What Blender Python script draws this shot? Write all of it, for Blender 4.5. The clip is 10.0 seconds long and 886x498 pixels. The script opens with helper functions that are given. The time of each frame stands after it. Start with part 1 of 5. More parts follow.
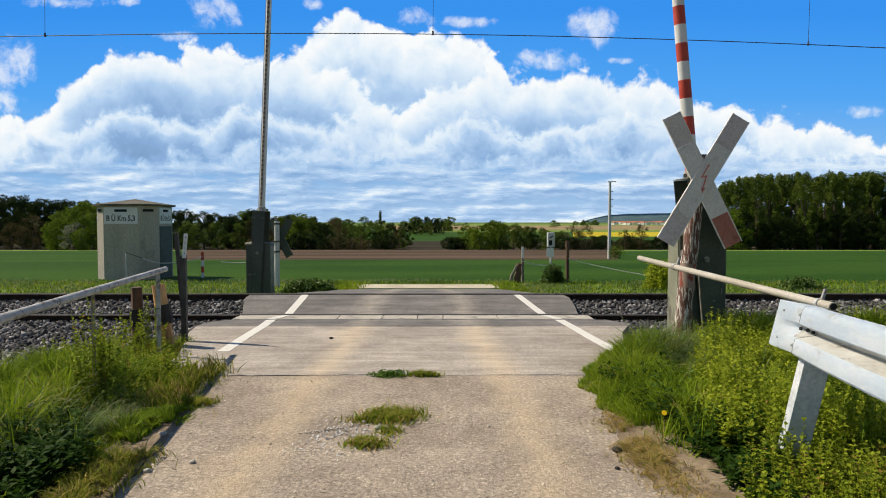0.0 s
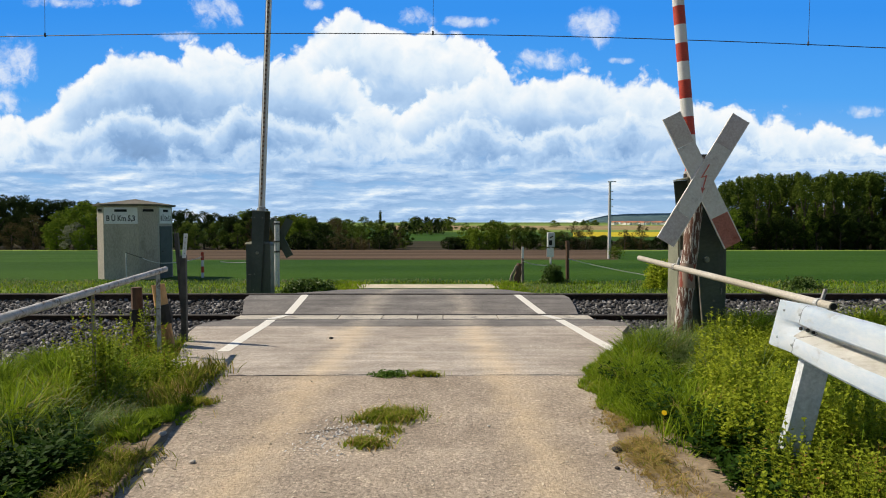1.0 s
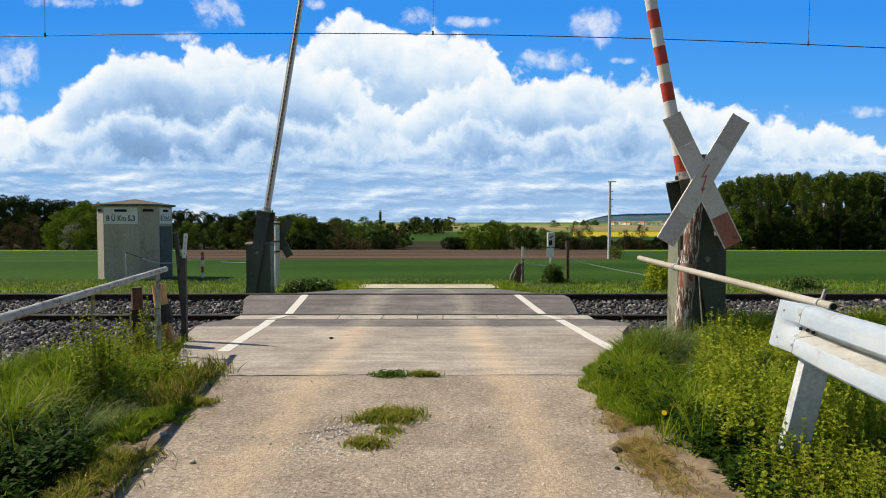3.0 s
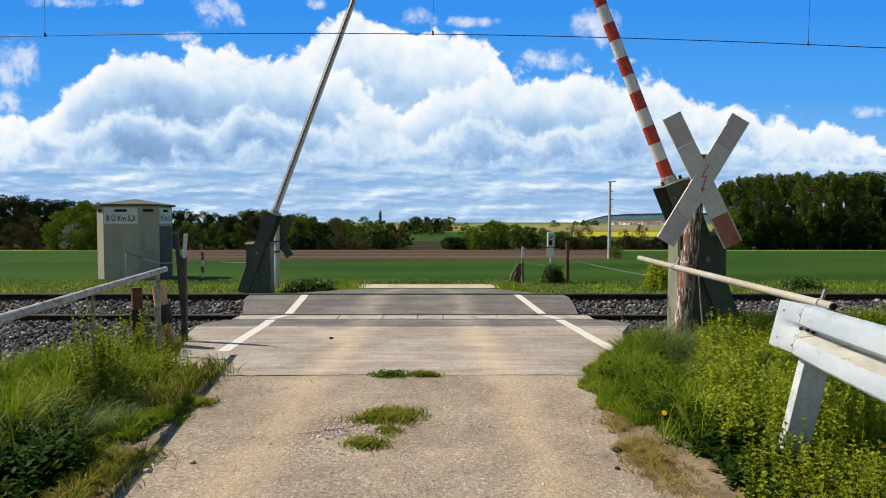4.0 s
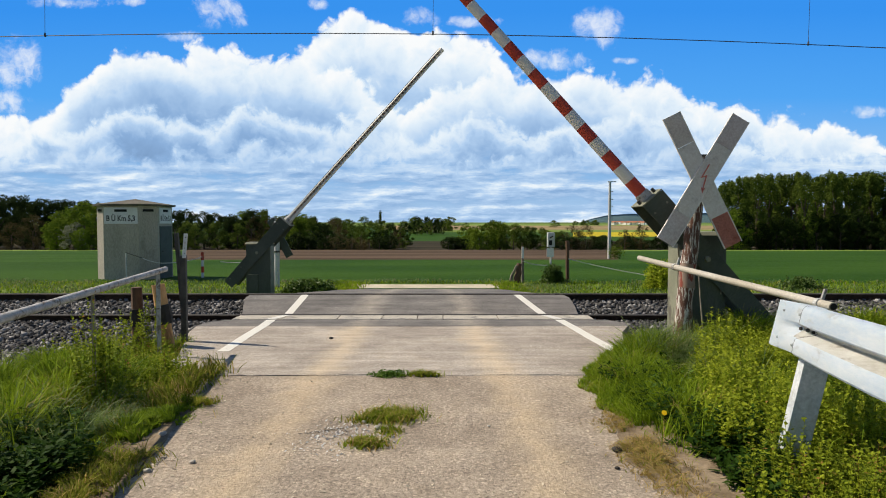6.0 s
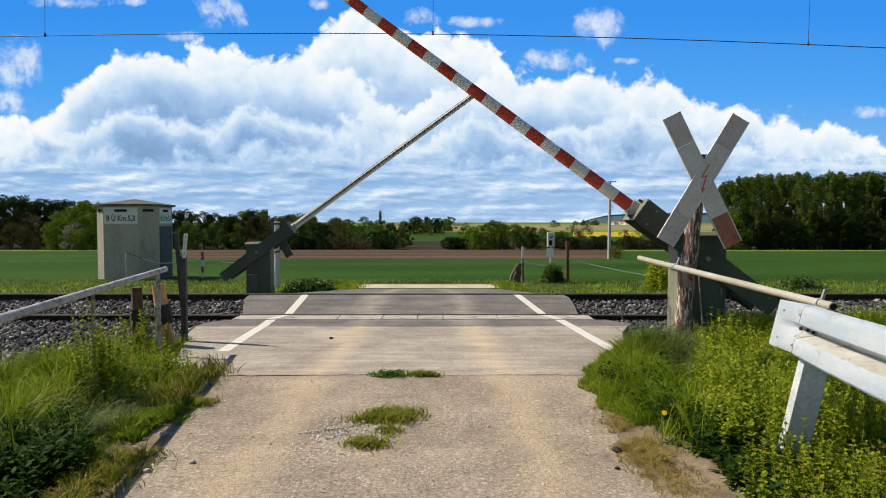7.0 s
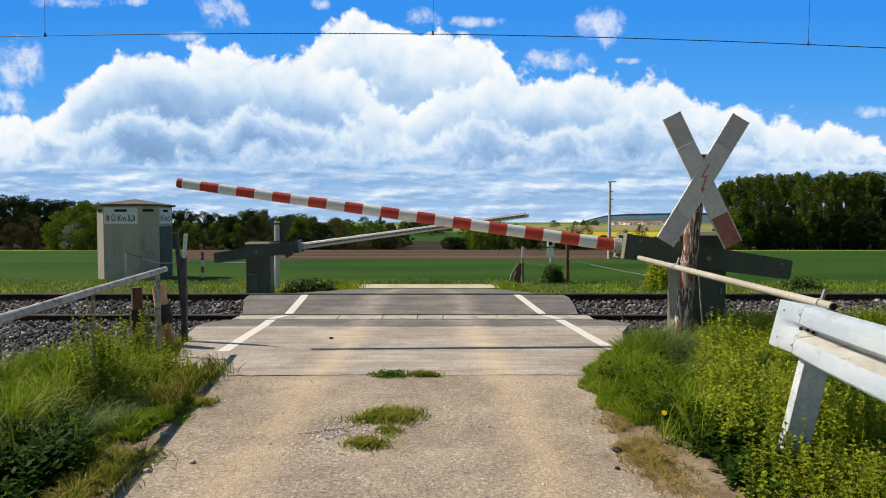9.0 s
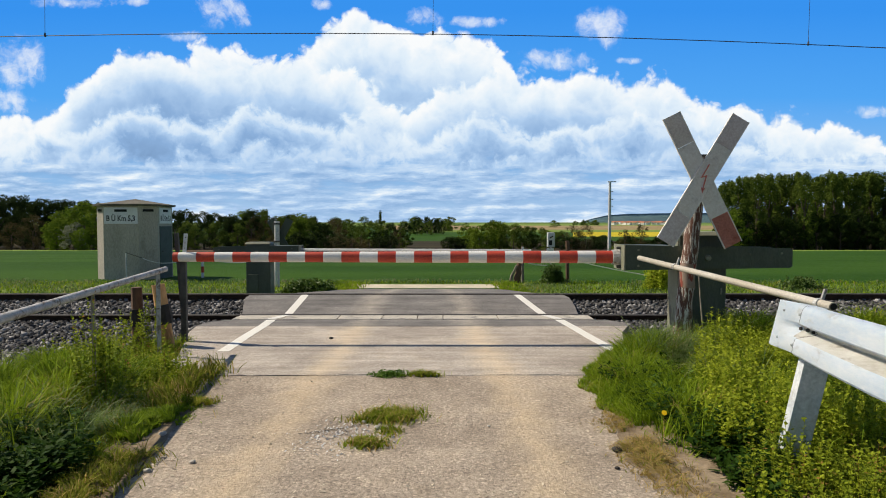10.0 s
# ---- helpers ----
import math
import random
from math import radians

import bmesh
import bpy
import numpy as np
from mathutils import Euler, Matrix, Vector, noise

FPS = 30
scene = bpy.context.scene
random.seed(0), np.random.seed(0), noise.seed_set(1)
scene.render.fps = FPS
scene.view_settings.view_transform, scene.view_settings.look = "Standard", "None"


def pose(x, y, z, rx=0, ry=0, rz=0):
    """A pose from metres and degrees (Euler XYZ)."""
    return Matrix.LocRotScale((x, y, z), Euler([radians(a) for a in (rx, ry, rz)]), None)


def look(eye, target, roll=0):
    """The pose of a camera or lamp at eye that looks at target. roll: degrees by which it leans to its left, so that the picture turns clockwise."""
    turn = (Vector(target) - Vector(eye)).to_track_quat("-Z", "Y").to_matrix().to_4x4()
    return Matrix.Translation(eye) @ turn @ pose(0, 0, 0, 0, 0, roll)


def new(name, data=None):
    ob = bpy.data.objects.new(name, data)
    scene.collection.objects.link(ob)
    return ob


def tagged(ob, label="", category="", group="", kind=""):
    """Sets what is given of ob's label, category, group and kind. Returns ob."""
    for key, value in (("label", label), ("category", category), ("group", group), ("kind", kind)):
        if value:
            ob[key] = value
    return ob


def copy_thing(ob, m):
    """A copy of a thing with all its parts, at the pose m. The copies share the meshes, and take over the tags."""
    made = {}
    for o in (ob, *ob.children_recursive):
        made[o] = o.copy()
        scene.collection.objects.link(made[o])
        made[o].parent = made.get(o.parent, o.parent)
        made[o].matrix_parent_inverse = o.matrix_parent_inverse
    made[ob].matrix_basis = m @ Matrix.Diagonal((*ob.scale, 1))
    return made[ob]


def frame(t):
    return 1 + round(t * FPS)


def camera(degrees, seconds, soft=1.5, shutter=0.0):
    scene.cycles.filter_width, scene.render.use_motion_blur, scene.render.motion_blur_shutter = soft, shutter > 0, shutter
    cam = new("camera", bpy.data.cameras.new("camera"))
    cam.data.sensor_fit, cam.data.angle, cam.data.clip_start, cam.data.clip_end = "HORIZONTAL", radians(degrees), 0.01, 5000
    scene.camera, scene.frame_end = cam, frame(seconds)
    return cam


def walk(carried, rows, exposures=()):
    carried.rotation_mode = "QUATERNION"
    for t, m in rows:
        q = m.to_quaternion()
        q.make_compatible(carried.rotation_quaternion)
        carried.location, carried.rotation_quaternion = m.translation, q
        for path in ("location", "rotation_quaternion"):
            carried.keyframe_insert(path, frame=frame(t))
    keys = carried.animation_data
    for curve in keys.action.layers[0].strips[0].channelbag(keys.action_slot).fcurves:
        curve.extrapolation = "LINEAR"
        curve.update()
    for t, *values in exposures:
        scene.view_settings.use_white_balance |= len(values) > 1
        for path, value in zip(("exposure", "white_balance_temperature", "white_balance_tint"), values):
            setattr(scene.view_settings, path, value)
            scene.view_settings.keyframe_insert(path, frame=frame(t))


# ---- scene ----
cam = camera(68.57, 10.0, soft=1.0)
walk(cam, [(0.0, pose(0, 0, 1.55, 87.76, 0, 0)), (10.0, pose(0, 0, 1.55, 87.76, 0, 0))])

# ---- world, sun, exposure ----
SUN_WAY = Vector((-0.90, 0.25, 1.0)).normalized()
world = bpy.data.worlds.new("world")
scene.world = world
world.use_nodes = True
wn = world.node_tree.nodes
sky = wn.new("ShaderNodeTexSky")
sky.sky_type, sky.sun_disc = "NISHITA", False
sky.sun_elevation = math.asin(SUN_WAY.z)
sky.sun_rotation = math.atan2(SUN_WAY.x, SUN_WAY.y)
sky.altitude, sky.air_density, sky.dust_density, sky.ozone_density = 400, 1.0, 0.15, 2.5
wn["Background"].inputs["Strength"].default_value = 0.075
world.node_tree.links.new(sky.outputs[0], wn["Background"].inputs[0])
sun = new("sun", bpy.data.lights.new("sun", "SUN"))
sun.data.energy, sun.data.angle, sun.data.color = 5.2, radians(0.53), (1.0, 0.89, 0.72)
sun.matrix_world = look(SUN_WAY * 50, (0, 0, 0))
scene.view_settings.exposure = 0.0


# ---- material helpers ----
class Graph:
    """A node tree under construction."""

    def __init__(self, name):
        self.m = bpy.data.materials.new(name)
        self.m.use_nodes = True
        self.t = self.m.node_tree
        self.t.nodes.clear()

    def node(self, kind, ins=(), out=0, **props):
        n = self.t.nodes.new(kind)
        for k, v in props.items():
            setattr(n, k, v)
        for k, v in (ins.items() if isinstance(ins, dict) else enumerate(ins)):
            if v is None:
                continue
            if isinstance(v, bpy.types.NodeSocket):
                self.t.links.new(v, n.inputs[k])
            else:
                n.inputs[k].default_value = v
        return n.outputs[out] if n.outputs else None

    def math(self, op, a, b=None, c=None, clamp=False):
        return self.node("ShaderNodeMath", (a, b, c), operation=op, use_clamp=clamp)

    def noise(self, vec, scale, detail=4, rough=0.55, distort=0.0):
        return self.node("ShaderNodeTexNoise", {"Vector": vec, "Scale": scale, "Detail": detail, "Roughness": rough, "Distortion": distort})

    def ramp(self, fac, stops, interp="LINEAR"):
        n = self.t.nodes.new("ShaderNodeValToRGB")
        n.color_ramp.interpolation = interp
        e = n.color_ramp.elements
        while len(e) < len(stops):
            e.new(0.5)
        for el, (p, c) in zip(e, stops):
            el.position = p
            el.color = (*c, 1) if isinstance(c, tuple) else (c, c, c, 1)
        self.t.links.new(fac, n.inputs[0])
        return n.outputs[0]

    def step(self, v, lo, hi):
        return self.node("ShaderNodeMapRange", {0: v, 1: lo, 2: hi, 3: 0.0, 4: 1.0}, interpolation_type="SMOOTHSTEP")

    def mix(self, fac, a, b, blend="MIX"):
        n = self.t.nodes.new("ShaderNodeMix")
        n.data_type, n.blend_type = "RGBA", blend
        for k, v in ((0, fac), (6, a), (7, b)):
            if isinstance(v, bpy.types.NodeSocket):
                self.t.links.new(v, n.inputs[k])
            else:
                n.inputs[k].default_value = (*v, 1) if isinstance(v, tuple) else v
        return n.outputs[2]

    def coords(self, spread=True):
        """Object coordinates in metres, shifted by a random amount for each object."""
        co = self.node("ShaderNodeTexCoord", out=3)
        if not spread:
            return co
        r = self.node("ShaderNodeObjectInfo", out=5)
        s = self.node("ShaderNodeVectorMath", {0: (31.0, 17.0, 23.0), 3: r}, operation="SCALE")
        return self.node("ShaderNodeVectorMath", (co, s), operation="ADD")

    def scaled(self, vec, xyz):
        return self.node("ShaderNodeVectorMath", (vec, xyz), operation="MULTIPLY")

    def done(self, colour, rough=0.7, metal=0.0, height=None, bump=0.3, dist=0.02, spec=0.4, leaf=0.0):
        ins = {"Base Color": colour, "Roughness": rough, "Metallic": metal, "Specular IOR Level": spec}
        if height is not None:
            ins["Normal"] = self.node("ShaderNodeBump", {"Height": height, "Strength": bump, "Distance": dist})
        sh = self.node("ShaderNodeBsdfPrincipled", ins)
        if leaf:
            tr = self.node("ShaderNodeBsdfTranslucent", {"Color": colour})
            sh = self.node("ShaderNodeMixShader", (leaf, sh, tr))
        self.node("ShaderNodeOutputMaterial", (sh,))
        return self.m


def surface(name, c1, c2, scale=3.0, fine=40.0, rough=0.75, metal=0.0, bump=0.25, dist=0.01, stain=None, stain_amount=0.45, stretch=(1, 1, 1), spec=0.4):
    """A plain surface: two colours in large patches, fine grain in brightness and relief, and stains."""
    g = Graph(name)
    v = g.scaled(g.coords(), stretch)
    big = g.noise(v, scale, 5, 0.6)
    small = g.noise(v, fine, 4, 0.65)
    col = g.mix(g.step(big, 0.35, 0.65), c1, c2)
    col = g.mix(0.55, col, g.ramp(small, [(0.25, 0.35), (0.75, 0.9)]), "OVERLAY")
    if stain:
        s = g.noise(v, scale * 1.7, 6, 0.7, 0.4)
        col = g.mix(g.step(s, 1 - stain_amount - 0.04, 1 - stain_amount + 0.1), col, stain)
    r = g.math("ADD", rough - 0.1, g.math("MULTIPLY", small, 0.2))
    return g.done(col, r, metal, g.math("ADD", small, g.math("MULTIPLY", big, 0.7)), bump, dist, spec)


def foliage(name, dark, light, dry=None, dry_amount=0.1, leaf=0.35, patch=0.6, rough=0.5, spec=0.3):
    """Leaves or blades: every piece differs, with larger patches over the whole."""
    g = Graph(name)
    isl = g.node("ShaderNodeNewGeometry", out=8)
    n = g.noise(g.coords(), patch, 3, 0.6)
    f = g.math("ADD", g.math("MULTIPLY", isl, 0.6), g.math("MULTIPLY", g.math("SUBTRACT", n, 0.3), 1.0), clamp=True)
    col = g.mix(f, dark, light)
    if dry:
        r = g.math("FRACT", g.math("MULTIPLY", isl, 37.3))
        col = g.mix(g.step(g.math("ADD", r, g.math("MULTIPLY", g.math("SUBTRACT", n, 0.5), 1.0)), 1.0 - dry_amount, 1.06 - dry_amount), col, dry)
    return g.done(col, rough, leaf=leaf, spec=spec)


# ---- materials ----
def asphalt_material(name, base, pale, dust, dust_amount, wheel=0.0, grit=70.0, bump=0.6, streaks=0.1, coarse=0.7):
    """Road surface with stones in it, stains, cracks and sand dragged along two wheel tracks."""
    g = Graph(name)
    co = g.coords(False)
    big = g.noise(co, 0.9, 6, 0.65)
    mid = g.noise(g.scaled(co, (1, 0.5, 1)), 5.0, 5, 0.7)
    stones = g.node("ShaderNodeTexVoronoi", {"Vector": co, "Scale": grit}, out=1)
    dist = g.node("ShaderNodeTexVoronoi", {"Vector": co, "Scale": grit}, out=0)
    grain = g.node("ShaderNodeSeparateColor", (stones,))
    col = g.mix(g.step(big, 0.3, 0.7), base, pale)
    col = g.mix(0.5, col, g.ramp(grain, [(0.0, 0.22), (0.6, 0.5), (0.93, 0.62), (1.0, 0.95)]), "OVERLAY")
    col = g.mix(g.math("MULTIPLY", g.step(mid, 0.5, 0.75), 0.45), col, (base[0] * 0.55, base[1] * 0.55, base[2] * 0.55))
    x = g.node("ShaderNodeSeparateXYZ", (co,))
    wob = g.math("ADD", x, g.math("MULTIPLY", g.math("SUBTRACT", big, 0.5), 0.5))
    y = g.node("ShaderNodeSeparateXYZ", (co,), out=1)
    bend = g.math("MULTIPLY", g.math("MAXIMUM", g.math("SUBTRACT", y, 6.2), 0.0), 0.05)
    tracks = g.math("MAXIMUM", g.math("SUBTRACT", 1.0, g.math("DIVIDE", g.math("ABSOLUTE", g.math("SUBTRACT", g.math("ADD", wob, bend), 0.64)), 0.36)),
                    g.math("SUBTRACT", 1.0, g.math("DIVIDE", g.math("ABSOLUTE", g.math("ADD", wob, 1.27)), 0.36)))
    tracks = g.math("MAXIMUM", tracks, 0.0)
    sand = g.math("ADD", g.math("MULTIPLY", tracks, wheel), g.math("SUBTRACT", mid, 0.5))
    sand = g.math("MULTIPLY", g.step(g.math("ADD", sand, g.math("MULTIPLY", g.math("SUBTRACT", big, 0.5), 0.8)), -0.05, 0.85), dust_amount)
    col = g.mix(sand, col, dust)
    grime = g.noise(co, 34.0, 5, 0.75)
    streak = g.noise(g.scaled(co, (0.5, 4.0, 1.0)), 1.6, 7, 0.65)
    col = g.mix(streaks, col, g.ramp(streak, [(0.3, 0.30), (0.5, 0.5), (0.7, 0.72)]), "OVERLAY")
    patch = g.noise(co, 2.2, 6, 0.7, 0.6)
    col = g.mix(0.55, col, g.ramp(patch, [(0.3, 0.38), (0.5, 0.5), (0.72, 0.62)]), "OVERLAY")
    col = g.mix(coarse, col, g.ramp(grime, [(0.30, 0.14), (0.45, 0.45), (0.56, 0.54), (0.70, 0.86)]), "OVERLAY")
    h = g.math("ADD", g.math("MULTIPLY", dist, -0.25), g.math("MULTIPLY", mid, 0.8))
    return g.done(col, 0.9, 0, g.math("ADD", h, grime), bump, 0.014, 0.12)


def peeling(name, paint, under, amount=0.5, stretch=(1, 1, 0.25), scale=9.0):
    g = Graph(name)
    v = g.scaled(g.coords(), stretch)
    n = g.noise(v, scale, 7, 0.7, 0.3)
    f = g.noise(v, scale * 9, 3)
    m = g.step(n, amount - 0.02, amount + 0.02)
    col = g.mix(m, under, paint)
    col = g.mix(0.35, col, f, "OVERLAY")
    return g.done(col, 0.75, 0, g.math("ADD", m, g.math("MULTIPLY", f, 0.4)), 0.5, 0.004)


MAT = dict(
    rough_asphalt=asphalt_material("rough_asphalt", (0.333, 0.275, 0.216), (0.48, 0.403, 0.32), (0.62, 0.49, 0.33), 0.72, 0.60, 62.0, 0.9, 0.0, 0.78),
    apron_asphalt=asphalt_material("apron_asphalt", (0.35, 0.305, 0.26), (0.47, 0.42, 0.365), (0.62, 0.505, 0.36), 0.75, 0.66, 90.0, 0.4, 0.55, 0.4),
    panel_asphalt=asphalt_material("panel_asphalt", (0.16, 0.15, 0.143), (0.24, 0.225, 0.21), (0.45, 0.40, 0.33), 0.65, 0.58, 120.0, 0.4, 0.55, 0.4),
    beam_concrete=surface("beam_concrete", (0.36, 0.33, 0.28), (0.46, 0.42, 0.35), 2.0, 60, 0.85, stain=(0.25, 0.23, 0.2)),
    road_paint=peeling("road_paint", (0.72, 0.70, 0.64), (0.30, 0.27, 0.22), 0.34, (1, 1, 1), 14),
    gravel=surface("gravel", (0.42, 0.365, 0.28), (0.54, 0.475, 0.37), 1.5, 25, 0.9, bump=0.6, spec=0.04),
    verge_soil=surface("verge_soil", (0.07, 0.055, 0.032), (0.15, 0.12, 0.065), 1.2, 18, 0.95, bump=0.8, stain=(0.06, 0.075, 0.02), dist=0.03, spec=0.04),
    edge_soil=surface("edge_soil", (0.15, 0.112, 0.072), (0.31, 0.245, 0.17), 3.0, 28, 0.95, bump=0.9, dist=0.02, stain=(0.12, 0.09, 0.055), stain_amount=0.42, spec=0.05),
    ballast_bed=surface("ballast_bed", (0.05, 0.045, 0.042), (0.09, 0.085, 0.08), 4, 30, 0.95, bump=0.8, dist=0.03),
    rail_side=surface("rail_side", (0.03, 0.022, 0.017), (0.055, 0.037, 0.026), 6, 60, 0.85, 0.0, spec=0.1),
    rail_top=surface("rail_top", (0.05, 0.045, 0.042), (0.075, 0.07, 0.065), 6, 60, 0.7, 0.2, bump=0.05, spec=0.1),
    concrete=surface("concrete", (0.33, 0.31, 0.28), (0.42, 0.40, 0.36), 1.6, 45, 0.88, stain=(0.22, 0.2, 0.17), stain_amount=0.35),
    hut_render=surface("hut_render", (0.35, 0.315, 0.26), (0.42, 0.38, 0.32), 0.8, 35, 0.9, stain=(0.27, 0.24, 0.195), stain_amount=0.4, stretch=(1, 1, 0.35)),
    roof_concrete=surface("roof_concrete", (0.09, 0.08, 0.062), (0.14, 0.125, 0.10), 2, 35, 0.9, stain=(0.12, 0.12, 0.07)),
    door_green=surface("door_green", (0.035, 0.05, 0.042), (0.05, 0.068, 0.058), 3, 50, 0.6),
    sign_white=surface("sign_white", (0.68, 0.68, 0.66), (0.76, 0.76, 0.74), 2, 30, 0.5, bump=0.05, stain=(0.5, 0.48, 0.43), stain_amount=0.3),
    letter_black=surface("letter_black", (0.02, 0.02, 0.02), (0.03, 0.03, 0.03), 5, 50, 0.6, bump=0.02),
    slot_dark=surface("slot_dark", (0.012, 0.012, 0.011), (0.02, 0.02, 0.018), 5, 50, 0.9, bump=0.02),
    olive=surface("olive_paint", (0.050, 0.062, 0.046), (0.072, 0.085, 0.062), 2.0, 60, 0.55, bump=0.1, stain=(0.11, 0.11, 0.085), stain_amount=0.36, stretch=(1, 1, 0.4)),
    # paler olive for fittings and cap, and as sunlit tone on the cabinet's side
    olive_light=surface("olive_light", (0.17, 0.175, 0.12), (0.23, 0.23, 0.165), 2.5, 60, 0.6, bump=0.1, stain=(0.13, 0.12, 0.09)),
    boom_white=surface("boom_white", (0.70, 0.69, 0.65), (0.78, 0.77, 0.74), 2.2, 60, 0.45, bump=0.06, stain=(0.52, 0.50, 0.44), stain_amount=0.33),
    boom_red=surface("boom_red", (0.40, 0.045, 0.025), (0.50, 0.065, 0.035), 2.2, 60, 0.5, bump=0.06, stain=(0.55, 0.30, 0.22), stain_amount=0.27),
    rusty=surface("rusty", (0.10, 0.045, 0.025), (0.19, 0.09, 0.045), 7, 60, 0.85, 0.1, stain=(0.05, 0.03, 0.02)),
    # the blue cast is the sky's reflection, put into the steel's base colour
    galvanised=surface("galvanised", (0.70, 0.80, 0.90), (0.85, 0.90, 0.94), 3.5, 40, 0.35, 0.0, bump=0.12, stain=(0.66, 0.68, 0.68), stain_amount=0.42, stretch=(1, 0.35, 1.6)),
    # groove tan: dirt plus the ground's reflection, both held in the colour
    groove_dirt_reflection=surface("groove_dirt_reflection", (0.62, 0.59, 0.52), (0.78, 0.77, 0.72), 3.5, 40, 0.5, 0.0, bump=0.12, stain=(0.40, 0.36, 0.28), stain_amount=0.45, stretch=(1, 0.3, 1)),
    post_steel=surface("post_steel", (0.40, 0.43, 0.45), (0.52, 0.55, 0.57), 4, 40, 0.6, bump=0.12, stain=(0.38, 0.36, 0.32), stain_amount=0.45),
    tube_grey=surface("tube_grey", (0.33, 0.325, 0.31), (0.46, 0.45, 0.43), 7, 50, 0.65, 0.0, bump=0.2, stain=(0.19, 0.15, 0.11), stain_amount=0.46),
    tube_tan=surface("tube_tan", (0.36, 0.325, 0.26), (0.43, 0.40, 0.345), 2, 60, 0.7, 0.05, bump=0.1, stain=(0.30, 0.26, 0.21), stain_amount=0.36),
    dark_steel=surface("dark_steel", (0.045, 0.045, 0.043), (0.08, 0.078, 0.07), 6, 60, 0.65, 0.3, stain=(0.13, 0.08, 0.05), stain_amount=0.35),
    cross_white=surface("cross_white", (0.66, 0.62, 0.57), (0.74, 0.70, 0.64), 3, 40, 0.6, bump=0.06, stain=(0.50, 0.47, 0.44), stain_amount=0.42),
    cross_faded=surface("cross_faded", (0.53, 0.455, 0.42), (0.60, 0.53, 0.49), 3, 40, 0.65, bump=0.06, stain=(0.46, 0.40, 0.365), stain_amount=0.4),
    cross_pink=surface("cross_pink", (0.56, 0.475, 0.455), (0.63, 0.55, 0.53), 3, 40, 0.65, bump=0.06, stain=(0.50, 0.36, 0.33), stain_amount=0.34),
    cross_red=surface("cross_red", (0.40, 0.14, 0.10), (0.46, 0.18, 0.13), 3, 40, 0.6, bump=0.06, stain=(0.3, 0.08, 0.05)),
    bolt_red=surface("bolt_red", (0.52, 0.12, 0.09), (0.6, 0.2, 0.15), 9, 60, 0.6, bump=0.02),
    post_paint=peeling("post_paint", (0.64, 0.60, 0.54), (0.13, 0.062, 0.042), 0.535, (1, 1, 0.13), 48.0),
    post_red=peeling("post_red", (0.24, 0.055, 0.035), (0.30, 0.22, 0.17), 0.53, (1, 1, 0.2), 20.0),
    wood_grey=surface("wood_grey", (0.17, 0.145, 0.115), (0.27, 0.235, 0.19), 5, 60, 0.9, bump=0.5, stretch=(1, 1, 0.15), stain=(0.09, 0.07, 0.055)),
    wood_orange=surface("wood_orange", (0.42, 0.22, 0.09), (0.52, 0.31, 0.14), 4, 60, 0.85, bump=0.4, stretch=(1, 1, 0.15), stain=(0.25, 0.12, 0.05)),
    wood_dark=surface("wood_dark", (0.075, 0.042, 0.028), (0.125, 0.072, 0.045), 5, 60, 0.9, bump=0.5, stretch=(1, 1, 0.2)),
    tar=surface("tar", (0.012, 0.011, 0.01), (0.03, 0.026, 0.022), 8, 60, 0.7),
    rope=surface("rope", (0.55, 0.54, 0.5), (0.65, 0.64, 0.6), 8, 60, 0.8),
    wire=surface("wire", (0.05, 0.05, 0.055), (0.08, 0.08, 0.085), 8, 60, 0.5, 0.5),
    pole_concrete=surface("pole_concrete", (0.48, 0.47, 0.46), (0.58, 0.57, 0.55), 2, 30, 0.8, bump=0.1),
    bark=surface("bark", (0.06, 0.045, 0.033), (0.11, 0.085, 0.06), 3, 20, 0.95, bump=0.6),
    box_grey=surface("box_grey", (0.42, 0.43, 0.43), (0.52, 0.53, 0.52), 4, 60, 0.6, bump=0.05),
    brick_red=surface("roof_tile", (0.36, 0.13, 0.075), (0.45, 0.18, 0.10), 0.3, 2, 0.9),
    plaster=surface("plaster", (0.80, 0.79, 0.76), (0.86, 0.85, 0.83), 0.2, 2, 0.9),
    wheat=surface("wheat_field", (0.022, 0.060, 0.006), (0.038, 0.084, 0.009), 0.12, 9, 0.85, bump=0.8, dist=0.08, stretch=(0.35, 1, 1), spec=0.04),
    wheat_light=surface("young_crop", (0.13, 0.19, 0.035), (0.17, 0.23, 0.05), 0.05, 3, 0.9, bump=0.5, dist=0.08, spec=0.04),
    ploughed=surface("ploughed", (0.058, 0.040, 0.026), (0.115, 0.080, 0.053), 0.06, 3, 0.95, bump=0.7, dist=0.1, stretch=(0.25, 1, 1), spec=0.04),
    meadow=surface("meadow", (0.075, 0.13, 0.022), (0.13, 0.18, 0.04), 0.04, 2, 0.9, bump=0.5, dist=0.08, spec=0.04),
    dark_soil=surface("dark_soil", (0.026, 0.024, 0.012), (0.05, 0.04, 0.024), 0.05, 2, 0.95, bump=0.7, dist=0.1, stretch=(0.25, 1, 1), spec=0.04),
    rape=surface("rape_bloom", (0.38, 0.30, 0.015), (0.46, 0.37, 0.025), 0.03, 1.5, 0.9, spec=0.04),
    stubble=surface("stubble", (0.23, 0.17, 0.085), (0.28, 0.21, 0.11), 0.01, 0.7, 0.95, spec=0.04),
    # distance haze over the hill is mixed into this blue-green base colour
    hazy_far_wood=surface("hazy_far_wood", (0.055, 0.095, 0.11), (0.08, 0.125, 0.13), 0.012, 0.15, 0.95, bump=1.0, dist=6, spec=0.04),
